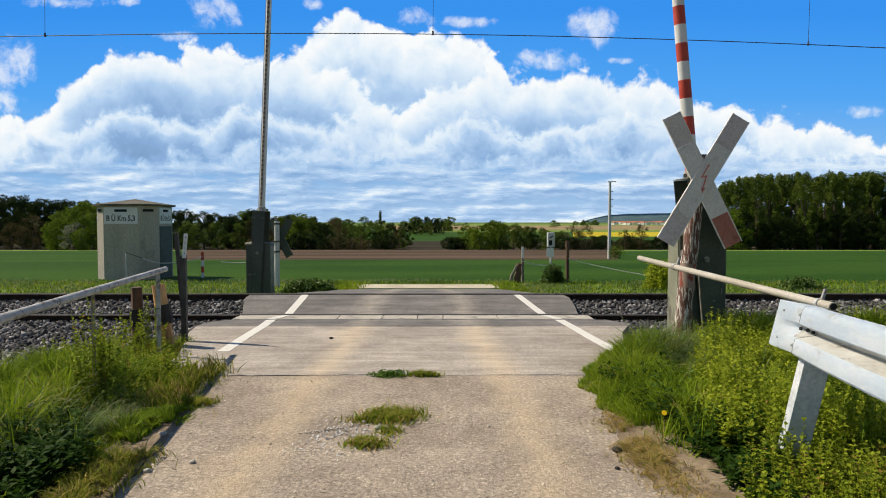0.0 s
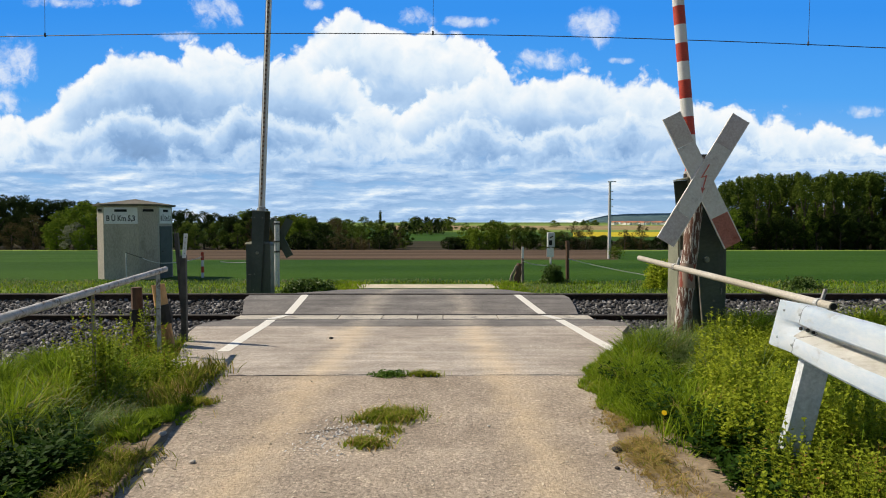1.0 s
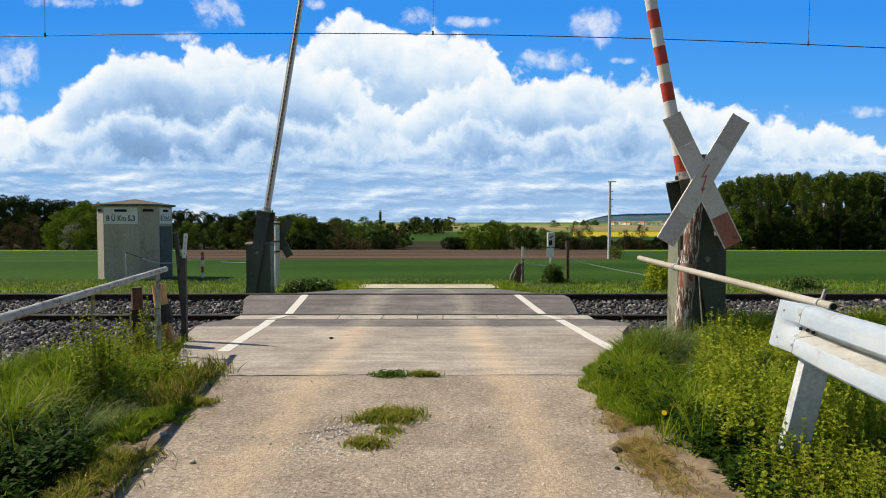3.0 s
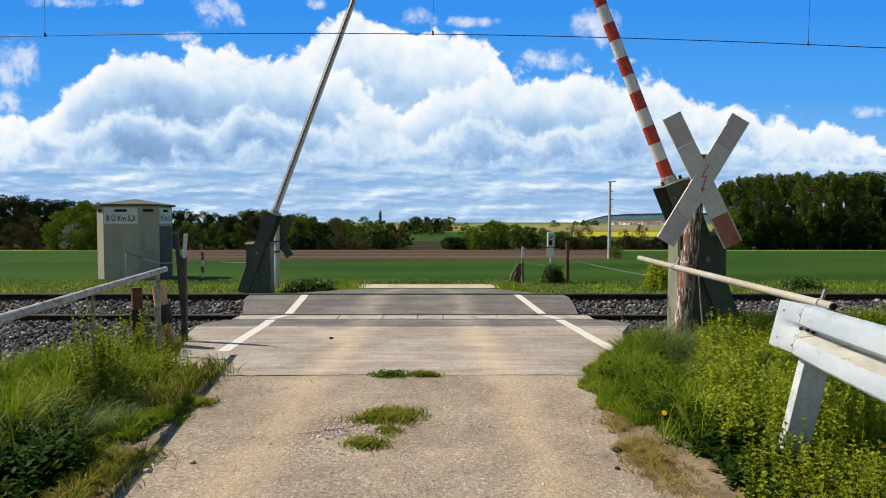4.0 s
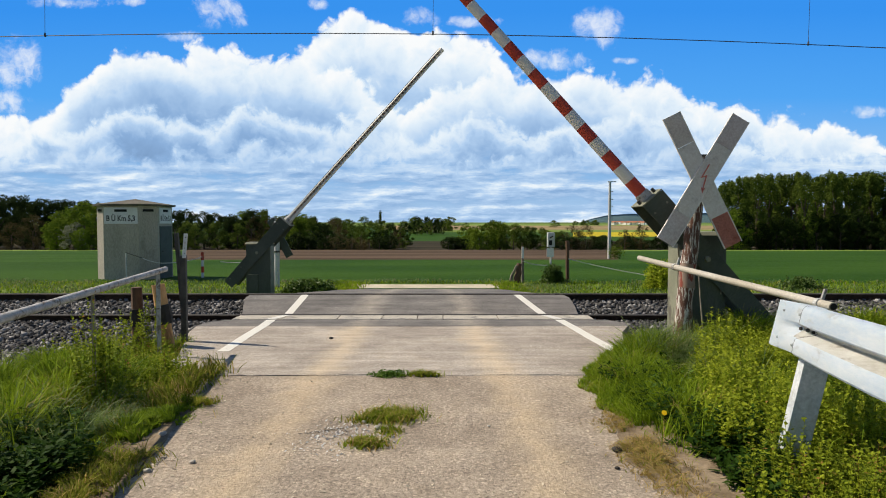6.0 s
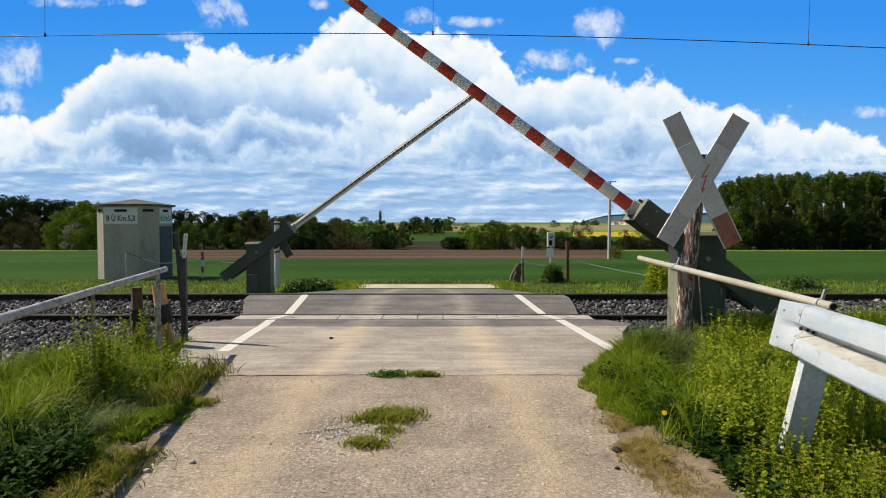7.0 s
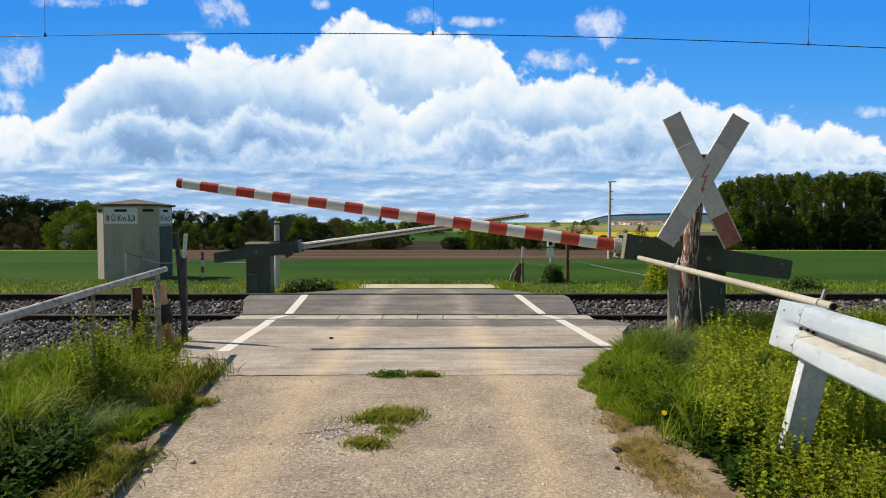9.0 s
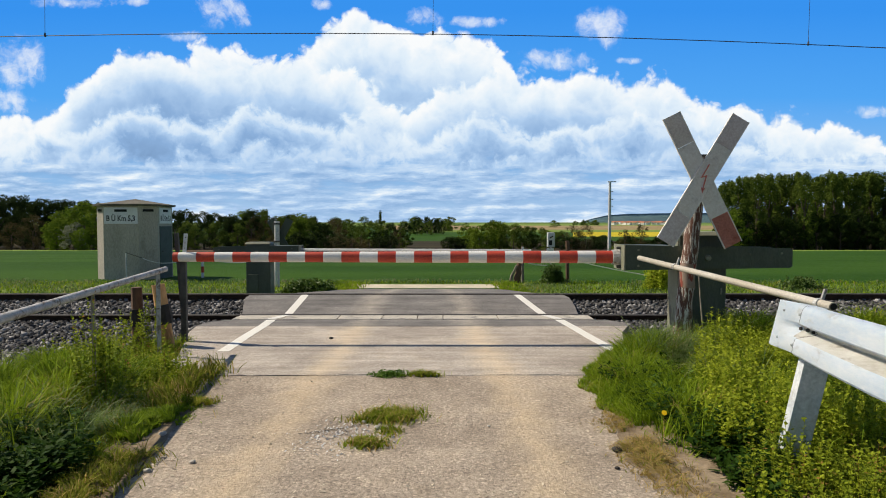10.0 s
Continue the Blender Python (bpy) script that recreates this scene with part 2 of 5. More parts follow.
    grass=foliage("grass_blades", (0.035, 0.09, 0.004), (0.38, 0.50, 0.03), (0.42, 0.34, 0.09), 0.05, leaf=0.42, patch=1.6, rough=0.6, spec=0.07),
    grass_dry=foliage("dry_grass_blades", (0.12, 0.17, 0.012), (0.36, 0.35, 0.05), (0.52, 0.37, 0.13), 0.24, leaf=0.4, rough=0.7, spec=0.06),
    straw=foliage("straw_blades", (0.26, 0.20, 0.06), (0.50, 0.36, 0.13), (0.22, 0.26, 0.03), 0.12, leaf=0.3, rough=0.8, spec=0.04),
    grass_blue=foliage("seeding_grass_blades", (0.05, 0.11, 0.02), (0.30, 0.38, 0.14), (0.40, 0.33, 0.17), 0.10, spec=0.12),
    shrub=foliage("shrub_leaves", (0.07, 0.12, 0.006), (0.42, 0.48, 0.035), (0.34, 0.20, 0.05), 0.05, leaf=0.4, patch=2.5, rough=0.6, spec=0.1),
    shrub_bright=foliage("yellow_green_shrub_leaves", (0.075, 0.14, 0.006), (0.56, 0.61, 0.05), None, leaf=0.45, patch=2.5, rough=0.6, spec=0.1),
    herb=foliage("herb_leaves", (0.010, 0.030, 0.003), (0.05, 0.105, 0.011), None, spec=0.08, rough=0.6),
    herb_light=foliage("weed_leaves", (0.045, 0.11, 0.010), (0.20, 0.32, 0.035), None, leaf=0.35),
    far_herb=foliage("bush_leaves", (0.05, 0.10, 0.016), (0.11, 0.17, 0.03), None),
    leaf_dark=foliage("dark_crown", (0.016, 0.030, 0.008), (0.045, 0.070, 0.016), None, leaf=0.2, patch=0.15, rough=0.8, spec=0.05),
    leaf_mid=foliage("mid_crown", (0.05, 0.085, 0.013), (0.15, 0.20, 0.03), None, leaf=0.25, patch=0.15, rough=0.8, spec=0.05),
    leaf_light=foliage("light_crown", (0.07, 0.12, 0.009), (0.18, 0.25, 0.025), None, leaf=0.3, patch=0.15, rough=0.8, spec=0.05),
    leaf_brown=foliage("budding_crown", (0.06, 0.05, 0.022), (0.13, 0.105, 0.04), None, leaf=0.2, patch=0.15, rough=0.8, spec=0.05),
    blossom=foliage("blossom_crown", (0.10, 0.13, 0.05), (0.36, 0.37, 0.28), None, leaf=0.25, patch=0.6, rough=0.8, spec=0.05),
    dandelion=foliage("dandelion", (0.85, 0.62, 0.01), (0.95, 0.72, 0.02), None),
)


def stone_material():
    g = Graph("ballast_stone")
    isl = g.node("ShaderNodeNewGeometry", out=8)
    n = g.noise(g.coords(False), 60, 3)
    col = g.ramp(isl, [(0.0, (0.03, 0.029, 0.03)), (0.5, (0.078, 0.076, 0.076)), (0.82, (0.15, 0.147, 0.145)), (1.0, (0.40, 0.39, 0.38))])
    return g.done(g.mix(0.4, col, n, "OVERLAY"), 0.9, 0, n, 0.4, 0.005)


MAT["stone"] = stone_material()


# ---- mesh helpers ----
def mesh_object(name, bm, material, parent=None, label="", smooth=False):
    me = bpy.data.meshes.new(name)
    bm.normal_update()
    bm.to_mesh(me)
    bm.free()
    for m in (material if isinstance(material, (list, tuple)) else [material]):
        me.materials.append(m)
    if smooth:
        me.shade_smooth()
        me.set_sharp_from_angle(angle=radians(38))
    ob = new(name, me)
    ob.parent = parent
    return tagged(ob, label)


def part(name, bm, material, parent, label="", smooth=False):
    return mesh_object(name, bm, material, parent, label, smooth)


def thing(name, m=None, label="", category="", group="", kind=""):
    ob = new(name)
    ob.empty_display_size = 0.1
    ob.matrix_basis = m or Matrix()
    return tagged(ob, label, category, group, kind)


def box(size, at=(0, 0, 0), bevel=0.0, turn=None, bm=None, taper=None):
    """A bevelled box centred at a place; taper scales its top face."""
    bm = bm or bmesh.new()
    made = bmesh.ops.create_cube(bm, size=1.0)["verts"]
    for v in made:
        if taper and v.co.z > 0:
            v.co.x, v.co.y = v.co.x * taper[0], v.co.y * taper[1]
        v.co = Vector((v.co.x * size[0], v.co.y * size[1], v.co.z * size[2]))
    if bevel:
        edges = list({e for v in made for e in v.link_edges})
        r = bmesh.ops.bevel(bm, geom=edges, offset=bevel, segments=2, affect="EDGES", profile=0.6)
        made = list({v for f in r["faces"] for v in f.verts} | {v for v in made if v.is_valid})
    m = Matrix.Translation(at) @ (turn.to_4x4() if turn else Matrix())
    bmesh.ops.transform(bm, matrix=m, verts=made)
    return bm


def tube(a, b, r0, r1=None, sides=12, bm=None, rings=1, wobble=0.0, seed=0):
    """A capped tapered rod from a to b, uneven where wobble is given."""
    bm = bm or bmesh.new()
    a, b = Vector(a), Vector(b)
    r1 = r0 if r1 is None else r1
    q = (b - a).to_track_quat("Z", "Y")
    rnd = random.Random(seed)
    prev = None
    for k in range(rings + 1):
        f = k / rings
        off = Vector((rnd.uniform(-1, 1), rnd.uniform(-1, 1), 0)) * wobble
        ring = []
        for s in range(sides):
            w = 2 * math.pi * s / sides
            r = (r0 + (r1 - r0) * f) * (1 + rnd.uniform(-1, 1) * wobble * 3)
            ring.append(bm.verts.new(a.lerp(b, f) + q @ (Vector((math.cos(w) * r, math.sin(w) * r, 0)) + off)))
        if prev:
            for s in range(sides):
                bm.faces.new((prev[s], prev[(s + 1) % sides], ring[(s + 1) % sides], ring[s]))
        else:
            bm.faces.new(ring[::-1])
        prev = ring
    bm.faces.new(prev)
    return bm


def prism(outline, thick, axis="y", at=0.0, bm=None):
    """A flat outline given as pairs, made thick along an axis."""
    bm = bm or bmesh.new()
    put = {"y": lambda u, v, w: (u, w, v), "z": lambda u, v, w: (u, v, w), "x": lambda u, v, w: (w, u, v)}[axis]
    lo = [bm.verts.new(put(u, v, at)) for u, v in outline]
    hi = [bm.verts.new(put(u, v, at + thick)) for u, v in outline]
    n = len(outline)
    bm.faces.new(lo[::-1])
    bm.faces.new(hi)
    for i in range(n):
        bm.faces.new((lo[i], lo[(i + 1) % n], hi[(i + 1) % n], hi[i]))
    bmesh.ops.recalc_face_normals(bm, faces=bm.faces)
    return bm


def path_tube(pts, r, sides=6):
    """One bent rod through all the points."""
    bm = bmesh.new()
    pts, prev = [Vector(p) for p in pts], None
    for k, p in enumerate(pts):
        q = (pts[min(k + 1, len(pts) - 1)] - pts[max(k - 1, 0)]).to_track_quat("Z", "Y")
        ring = [bm.verts.new(p + q @ Vector((math.cos(6.28319 * s / sides) * r, math.sin(6.28319 * s / sides) * r, 0))) for s in range(sides)]
        if prev:
            for s in range(sides):
                bm.faces.new((prev[s], prev[(s + 1) % sides], ring[(s + 1) % sides], ring[s]))
        else:
            bm.faces.new(ring[::-1])
        prev = ring
    bm.faces.new(prev)
    return bm


def tri_mesh(name, verts, tris, material, smooth=False):
    """A mesh object from arrays of corners and triangles."""
    me = bpy.data.meshes.new(name)
    me.vertices.add(len(verts))
    me.vertices.foreach_set("co", np.ascontiguousarray(verts, dtype=np.float32).ravel())
    me.loops.add(tris.size)
    me.loops.foreach_set("vertex_index", np.ascontiguousarray(tris, dtype=np.int32).ravel())
    me.polygons.add(len(tris))
    me.polygons.foreach_set("loop_start", np.arange(0, tris.size, 3, dtype=np.int32))
    me.polygons.foreach_set("loop_total", np.full(len(tris), 3, dtype=np.int32))
    me.update(calc_edges=True)
    me.validate()
    me.materials.append(material)
    if smooth:
        me.shade_smooth()
    return new(name, me)


def lettering(name, text, size, m, material, parent, thick=0.003, width=1.0):
    cu = bpy.data.curves.new(name, "FONT")
    cu.offset = 0.006
    cu.body, cu.size, cu.extrude, cu.align_x, cu.align_y = text, size, thick, "CENTER", "CENTER"
    tmp = new("tmp_text", cu)
    me = bpy.data.meshes.new_from_object(tmp.evaluated_get(bpy.context.evaluated_depsgraph_get()))
    bpy.data.objects.remove(tmp)
    me.transform(Matrix.Diagonal((width, 1, 1, 1)))
    me.materials.clear()
    me.materials.append(material)
    ob = new(name, me)
    ob.parent = parent
    ob.matrix_basis = m
    return ob


# ---- ground ----
PROFILE_Y = [-3000, -40, 2, 7.2, 8.4, 9.4, 14.2, 16, 21, 25, 200, 240, 300, 450, 600, 800, 1200, 2000, 2600, 3000, 4600]
PROFILE_Z = [-0.3, -0.1, -0.06, -0.07, -0.3, -0.34, -0.36, -0.34, -0.35, -0.4, -6.6, -8.2, -9.15, -10.6, -10.4, -8.9, -6.8, -0.2, 6.1, 4, 0]
GROUND_MATS = ["verge_soil", "ballast_bed", "meadow", "wheat", "wheat_light", "ploughed", "rape", "stubble", "dark_soil"]


def ground_z(y):
    return float(np.interp(y, PROFILE_Y, PROFILE_Z))


def field_at(s, y):
    """Which surface the land has at y metres ahead and s metres to the side for each metre ahead."""
    if y < 15.4:
        return "ballast_bed" if 7.9 < y < 14.6 else "verge_soil"
    if y < 20.5:
        return "meadow"
    if y < 53:
        return "wheat"
    if y < 200:
        if -0.40 < s < 0.27:
            return "ploughed"
        return "wheat_light" if y > 160 else "wheat"
    if y < 450:
        return "dark_soil"
    if y < 600:
        return "wheat"
    if y < 800:
        return "rape" if s > 0.2 else "wheat"
    if y < 1000:
        return "wheat_light" if s > -0.05 else "wheat"
    if y < 1600:
        return "stubble" if s > -0.1 else "wheat"
    return "wheat_light" if y < 2000 else "meadow"


def build_ground():
    ss = sorted({round(-1 + 0.05 * k, 3) for k in range(41)} | {0.27, -100, -30, -8, -3, -1.5, 1.5, 3, 8, 30, 100})
    ys = sorted(set(PROFILE_Y) | {-200, 7.9, 14.6, 15.4, 18, 20.5, 30, 36, 44, 53, 70, 90, 110, 128, 160, 350, 400, 500, 700, 1000, 1300, 1600})
    bm = bmesh.new()
    rows = [[bm.verts.new((s * max(abs(y), 30), y, ground_z(y))) for s in ss] for y in ys]
    for j in range(len(ys) - 1):
        for i in range(len(ss) - 1):
            f = bm.faces.new((rows[j][i], rows[j][i + 1], rows[j + 1][i + 1], rows[j + 1][i]))
            f.material_index = GROUND_MATS.index(field_at((ss[i] + ss[i + 1]) / 2, (ys[j] + ys[j + 1]) / 2))
    tagged(mesh_object("ground", bm, [MAT[k] for k in GROUND_MATS]), "open farmland with green crops, ploughed soil and meadow", "ground", kind="structure")


build_ground()


# ---- road and crossing ----
def slab(name, left, right, z, material, thick=0.05, label="", z_far=None):
    """A paved sheet between two edges, each a list of (x, y) from near to far; z_far tilts it upwards."""
    bm = bmesh.new()
    y0, y1 = left[0][1], left[-1][1]
    up = lambda y: z if z_far is None else z + (z_far - z) * (y - y0) / (y1 - y0)
    strip = []
    for (xa, ya), (xb, yb) in zip(left, right):
        n = 8
        strip.append([bm.verts.new((xa + (xb - xa) * k / n, ya + (yb - ya) * k / n, up(ya))) for k in range(n + 1)])
    for a, b in zip(strip, strip[1:]):
        for k in range(len(a) - 1):
            bm.faces.new((a[k], a[k + 1], b[k + 1], b[k]))
    ext = bmesh.ops.extrude_face_region(bm, geom=bm.faces[:])
    bmesh.ops.translate(bm, verts=[g for g in ext["geom"] if isinstance(g, bmesh.types.BMVert)], vec=(0, 0, -thick))
    bmesh.ops.recalc_face_normals(bm, faces=bm.faces)
    return tagged(mesh_object(name, bm, material), label, "road", kind="structure")


def ragged(pts, amount, step, seed):
    """An edge with more points, pushed in and out like worn tarmac."""
    rnd = random.Random(seed)
    out = []
    for (xa, ya), (xb, yb) in zip(pts, pts[1:]):
        n = max(1, int((yb - ya) / step))
        out += [(xa + (xb - xa) * k / n + rnd.uniform(-amount, amount), ya + (yb - ya) * k / n) for k in range(n)]
    return out + [pts[-1]]


LEFT_EDGE = [(-2.3, -30.0), (-1.92, 2.0), (-1.93, 4.0), (-2.18, 5.2), (-2.45, 6.0), (-2.8, 6.60)]
RIGHT_EDGE = [(2.0, -30.0), (1.95, 2.0), (1.8, 4.0), (1.6, 5.2), (1.65, 6.0), (1.8, 6.60)]


def build_road():
    slab("road", ragged(LEFT_EDGE, 0.05, 0.4, 1), ragged(RIGHT_EDGE, 0.05, 0.4, 1), 0.0, MAT["rough_asphalt"], 0.12, "worn beige asphalt farm road with sand in the wheel tracks")
    slab("edge_soil", ragged([(1.46, 1.0), (1.42, 2.8), (1.30, 3.7), (1.18, 4.4), (1.36, 5.0), (1.42, 5.4)], 0.03, 0.09, 8), ragged([(2.1, 1.0), (2.1, 2.8), (2.1, 3.7), (2.1, 4.4), (2.1, 5.0), (2.1, 5.4)], 0.02, 0.09, 9), 0.008, MAT["edge_soil"], 0.03,
         "sandy soil and grit spread over the asphalt's edge")
    slab("edge_soil", ragged([(-2.2, 1.0), (-2.24, 3.7), (-2.3, 4.4), (-2.4, 5.9)], 0.02, 0.09, 10), ragged([(-1.80, 1.0), (-1.88, 3.7), (-1.97, 4.4), (-2.06, 5.2), (-2.16, 5.9)], 0.025, 0.09, 11), 0.006, MAT["edge_soil"], 0.03,
         "brown soil and grit spread over the asphalt's edge")
    slab("crossing_apron", [(-2.8, 6.56), (-3.3, 8.2), (-3.62, 9.2), (-3.72, 9.74)], [(1.75, 6.56), (2.25, 8.0), (2.55, 9.2), (2.78, 9.74)], 0.004, MAT["apron_asphalt"], 0.25,
         "smooth pale asphalt approach to the rail crossing")
    slab("crossing_edge_strip", [(-3.75, 9.752), (-3.70, 10.1), (-3.5, 10.42)], [(2.8, 9.752), (2.85, 10.1), (2.6, 10.42)], 0.002, MAT["panel_asphalt"], 0.2, "dark grey asphalt strip along the rail")
    slab("crossing_panel", [(-3.42, 11.02), (-3.58, 11.6), (-3.72, 12.2), (-3.7, 12.42)], [(2.30, 11.02), (2.36, 11.6), (2.38, 12.2), (2.3, 12.42)], 0.01, MAT["panel_asphalt"], 0.16,
         "dark asphalt filling between the two rails", z_far=0.185)
    slab("crossing_ramp", [(-3.5, 12.56), (-3.2, 13.6), (-2.9, 16.0), (-2.7, 19.0)], [(2.2, 12.56), (2.0, 13.6), (1.8, 16.0), (1.7, 19.0)], 0.17, MAT["panel_asphalt"], 0.5,
         "asphalt ramp falling away beyond the track", z_far=-0.36)
    slab("gravel_path", ragged([(-2.5, 18.9), (-2.75, 20.0)], 0.12, 0.2, 6), ragged([(1.7, 18.9), (1.75, 20.0)], 0.12, 0.2, 7), -0.325, MAT["gravel"], 0.1, "pale sandy gravel path on the far side")
    beam = tagged(new("edge_beam"), "row of pale concrete slabs along the rail", "kerb", kind="structure")
    edges = [-3.42, -2.62, -1.72, -1.0, -0.42, 0.0, 0.9, 1.75, 2.45]
    for a, b in zip(edges, edges[1:]):
        part("concrete_slab", box((b - a - 0.012, 0.46, 0.22), ((a + b) / 2, 10.665, -0.102), 0.006), MAT["beam_concrete"], beam)
    line = lambda name, pts, w, z: tagged(mesh_object(name, stripe(pts, w, z), MAT["road_paint"]), "worn white painted edge line on the crossing", "road marking", "edge lines", "structure")
    line("edge_line", [(-2.66, 7.8), (-2.70, 8.8), (-2.72, 9.74)], 0.15, (0.0075, 0.0075))
    line("edge_line", [(-2.72, 9.76), (-2.76, 10.41)], 0.15, (0.0055, 0.0055))
    line("edge_line", [(-2.78, 10.45), (-2.64, 10.88)], 0.15, (0.0112, 0.0112))
    line("edge_line", [(-2.63, 11.03), (-2.64, 12.41)], 0.14, (0.0145, 0.187))
    line("edge_line", [(2.10, 7.8), (2.0, 8.8), (1.93, 9.74)], 0.15, (0.0075, 0.0075))
    line("edge_line", [(1.93, 9.76), (1.87, 10.41)], 0.15, (0.0055, 0.0055))
    line("edge_line", [(1.87, 10.45), (1.72, 10.88)], 0.15, (0.0112, 0.0112))
    line("edge_line", [(1.69, 11.03), (1.42, 12.41)], 0.14, (0.0145, 0.187))


def stripe(pts, width, z):
    bm = bmesh.new()
    y0, y1 = pts[0][1], pts[-1][1]
    row = []
    for x, y in pts:
        h = z[0] + (z[1] - z[0]) * (y - y0) / (y1 - y0)
        row.append((bm.verts.new((x - width / 2, y, h)), bm.verts.new((x + width / 2, y, h))))
    for a, b in zip(row, row[1:]):
        bm.faces.new((a[0], a[1], b[1], b[0]))
    return bm


def crack(pts, width, seed):
    """A thin dark break in the surface, wandering between the points."""
    rnd = random.Random(seed)
    bm = bmesh.new()
    row = []
    for (xa, ya), (xb, yb) in zip(pts, pts[1:]):
        for k in range(14):
            f = k / 14
            x, y = xa + (xb - xa) * f + rnd.uniform(-0.006, 0.006), ya + (yb - ya) * f + rnd.uniform(-0.012, 0.012)
            w = width * rnd.uniform(0.2, 1.0)
            row.append((bm.verts.new((x, y - w, 0.0062)), bm.verts.new((x, y + w, 0.0062))))
    for a, b in zip(row, row[1:]):
        bm.faces.new((a[0], b[0], b[1], a[1]))
    tagged(mesh_object("road_crack", bm, MAT["tar"]), "dark crack in the worn road surface", "crack", kind="structure")


build_road()
crack([(-1.06, 4.72), (-0.85, 4.80), (-0.62, 4.93)], 0.010, 1)
crack([(-2.7, 6.55), (-1.6, 6.56), (-0.7, 6.60)], 0.010, 2)
crack([(0.25, 6.62), (0.9, 6.60), (1.6, 6.58)], 0.007, 3)
crack([(-1.5, 9.74), (-0.3, 9.73), (0.1, 9.70)], 0.016, 4)
crack([(0.75, 9.72), (1.6, 9.74), (2.4, 9.74)], 0.014, 5)


# ---- track ----
RAIL_OUTLINE = [(-0.075, -0.17), (0.075, -0.17), (0.075, -0.158), (0.012, -0.138), (0.009, -0.05), (0.034, -0.036), (0.036, -0.008), (0.026, 0.0),
                (-0.026, 0.0), (-0.036, -0.008), (-0.034, -0.036), (-0.009, -0.05), (-0.012, -0.138), (-0.075, -0.158)]
CANT = math.degrees(math.atan2(0.19, 1.5))


def build_track():
    for name, y, z in (("rail", 10.965, 0.008), ("rail", 12.49, 0.2)):
        bm = prism(RAIL_OUTLINE, 180.0, "x", -90.0)
        for f in bm.faces:
            f.material_index = 1 if f.calc_center_median().z > -0.006 and abs(f.normal.x) < 0.5 else 0
        ob = mesh_object(name, bm, [MAT["rail_side"], MAT["rail_top"]])
        ob.matrix_basis = pose(0, y, z, CANT)
        tagged(ob, "rust-brown steel rail with a dark head", "rail", "rails of the track")
    bm = box((0.26, 2.6, 0.2), (0, 0, -0.1), 0.02)
    first = tagged(mesh_object("sleeper", bm, MAT["concrete"]), "grey concrete sleeper bedded in ballast", "sleeper", "sleepers under the track")
    spots = [x for x in (k * 0.62 + 0.2 for k in range(-26, 27)) if x < -3.9 or x > 2.6]
    for k, x in enumerate(spots):
        m = pose(x, 11.73, -0.075, CANT)
        if k:
            copy_thing(first, m)
        else:
            first.matrix_basis = m
    rng = np.random.default_rng(4)
    # a broken stone: a block with uneven corners
    base = np.array([[x, y, z] for x in (-1, 1) for y in (-1, 1) for z in (-1, 1)]) * 0.72
    tri = np.array([[0, 1, 3], [0, 3, 2], [4, 6, 7], [4, 7, 5], [0, 4, 5], [0, 5, 1], [2, 3, 7], [2, 7, 6], [0, 2, 6], [0, 6, 4], [1, 5, 7], [1, 7, 3]])
    for x0, x1 in ((-11.0, -3.5), (2.35, 11.0)):
        gx, gy = np.meshgrid(np.arange(x0, x1, 0.058), np.arange(7.5, 13.9, 0.058))
        p = np.c_[gx.ravel(), gy.ravel()] + rng.uniform(-0.026, 0.026, (gx.size, 2))
        n = len(p)
        z = np.interp(p[:, 1], [7.4, 8.2, 9.4, 10.3, 10.95, 12.6, 13.4, 14.6], [-0.32, -0.26, -0.2, -0.135, -0.115, 0.065, 0.04, -0.34]) + rng.normal(0, 0.012, n)
        size = rng.uniform(0.022, 0.042, (n, 1, 1)) * rng.uniform(0.65, 1.25, (n, 1, 3))
        v = (base[None] + rng.uniform(-0.42, 0.42, (n, len(base), 3))) * size
        a, b = rng.uniform(0, 6.28, n), rng.uniform(-1.5, 1.5, n)
        ca, sa, cb, sb = (f[:, None] for f in (np.cos(a), np.sin(a), np.cos(b), np.sin(b)))
        y2, z2 = v[..., 1] * cb - v[..., 2] * sb, v[..., 1] * sb + v[..., 2] * cb
        v = np.stack([v[..., 0] * ca - y2 * sa, v[..., 0] * sa + y2 * ca, z2], -1) + np.c_[p, z][:, None]
        t = tri[None] + (np.arange(n) * len(base))[:, None, None]
        tagged(tri_mesh("track_ballast", v.reshape(-1, 3), t.reshape(-1, 3), MAT["stone"]), "grey crushed-stone ballast along the track", "ballast", kind="stuff")
    # contact wire with its droppers
    wire = thing("contact_wire", label="overhead contact wire with thin droppers above the track", category="cable")
    at = lambda x: (x, 11.75, 4.93 - 0.0126 * x - 0.247 * (1 - math.cos(x / 7)))
    part("wire", path_tube([at(x) for x in np.arange(-40, 40.1, 1.0)], 0.0075), MAT["wire"], wire)
    for x in (-15.1, -7.11, -0.18, 6.53, 14.2):
        a = Vector(at(x))
        part("dropper", path_tube([a, a + Vector((0, 0, 0.03)), a + Vector((0.02, 0, 1.5))], 0.004), MAT["wire"], wire)
        part("clamp", tube(a + Vector((0, 0, -0.015)), a + Vector((0, 0, 0.05)), 0.018, sides=6), MAT["wire"], wire)
    part("messenger_wire", path_tube([(x, 11.75, 6.4) for x in np.arange(-40, 40.1, 8.0)], 0.008), MAT["wire"], wire)


build_track()


# ---- level crossing barriers ----
def build_boom(back):
    """The swinging arm along -x from its axle at the origin: counterweight plates, clamp and striped tube."""
    boom = new("boom_arm")
    for s in (-1, 1):
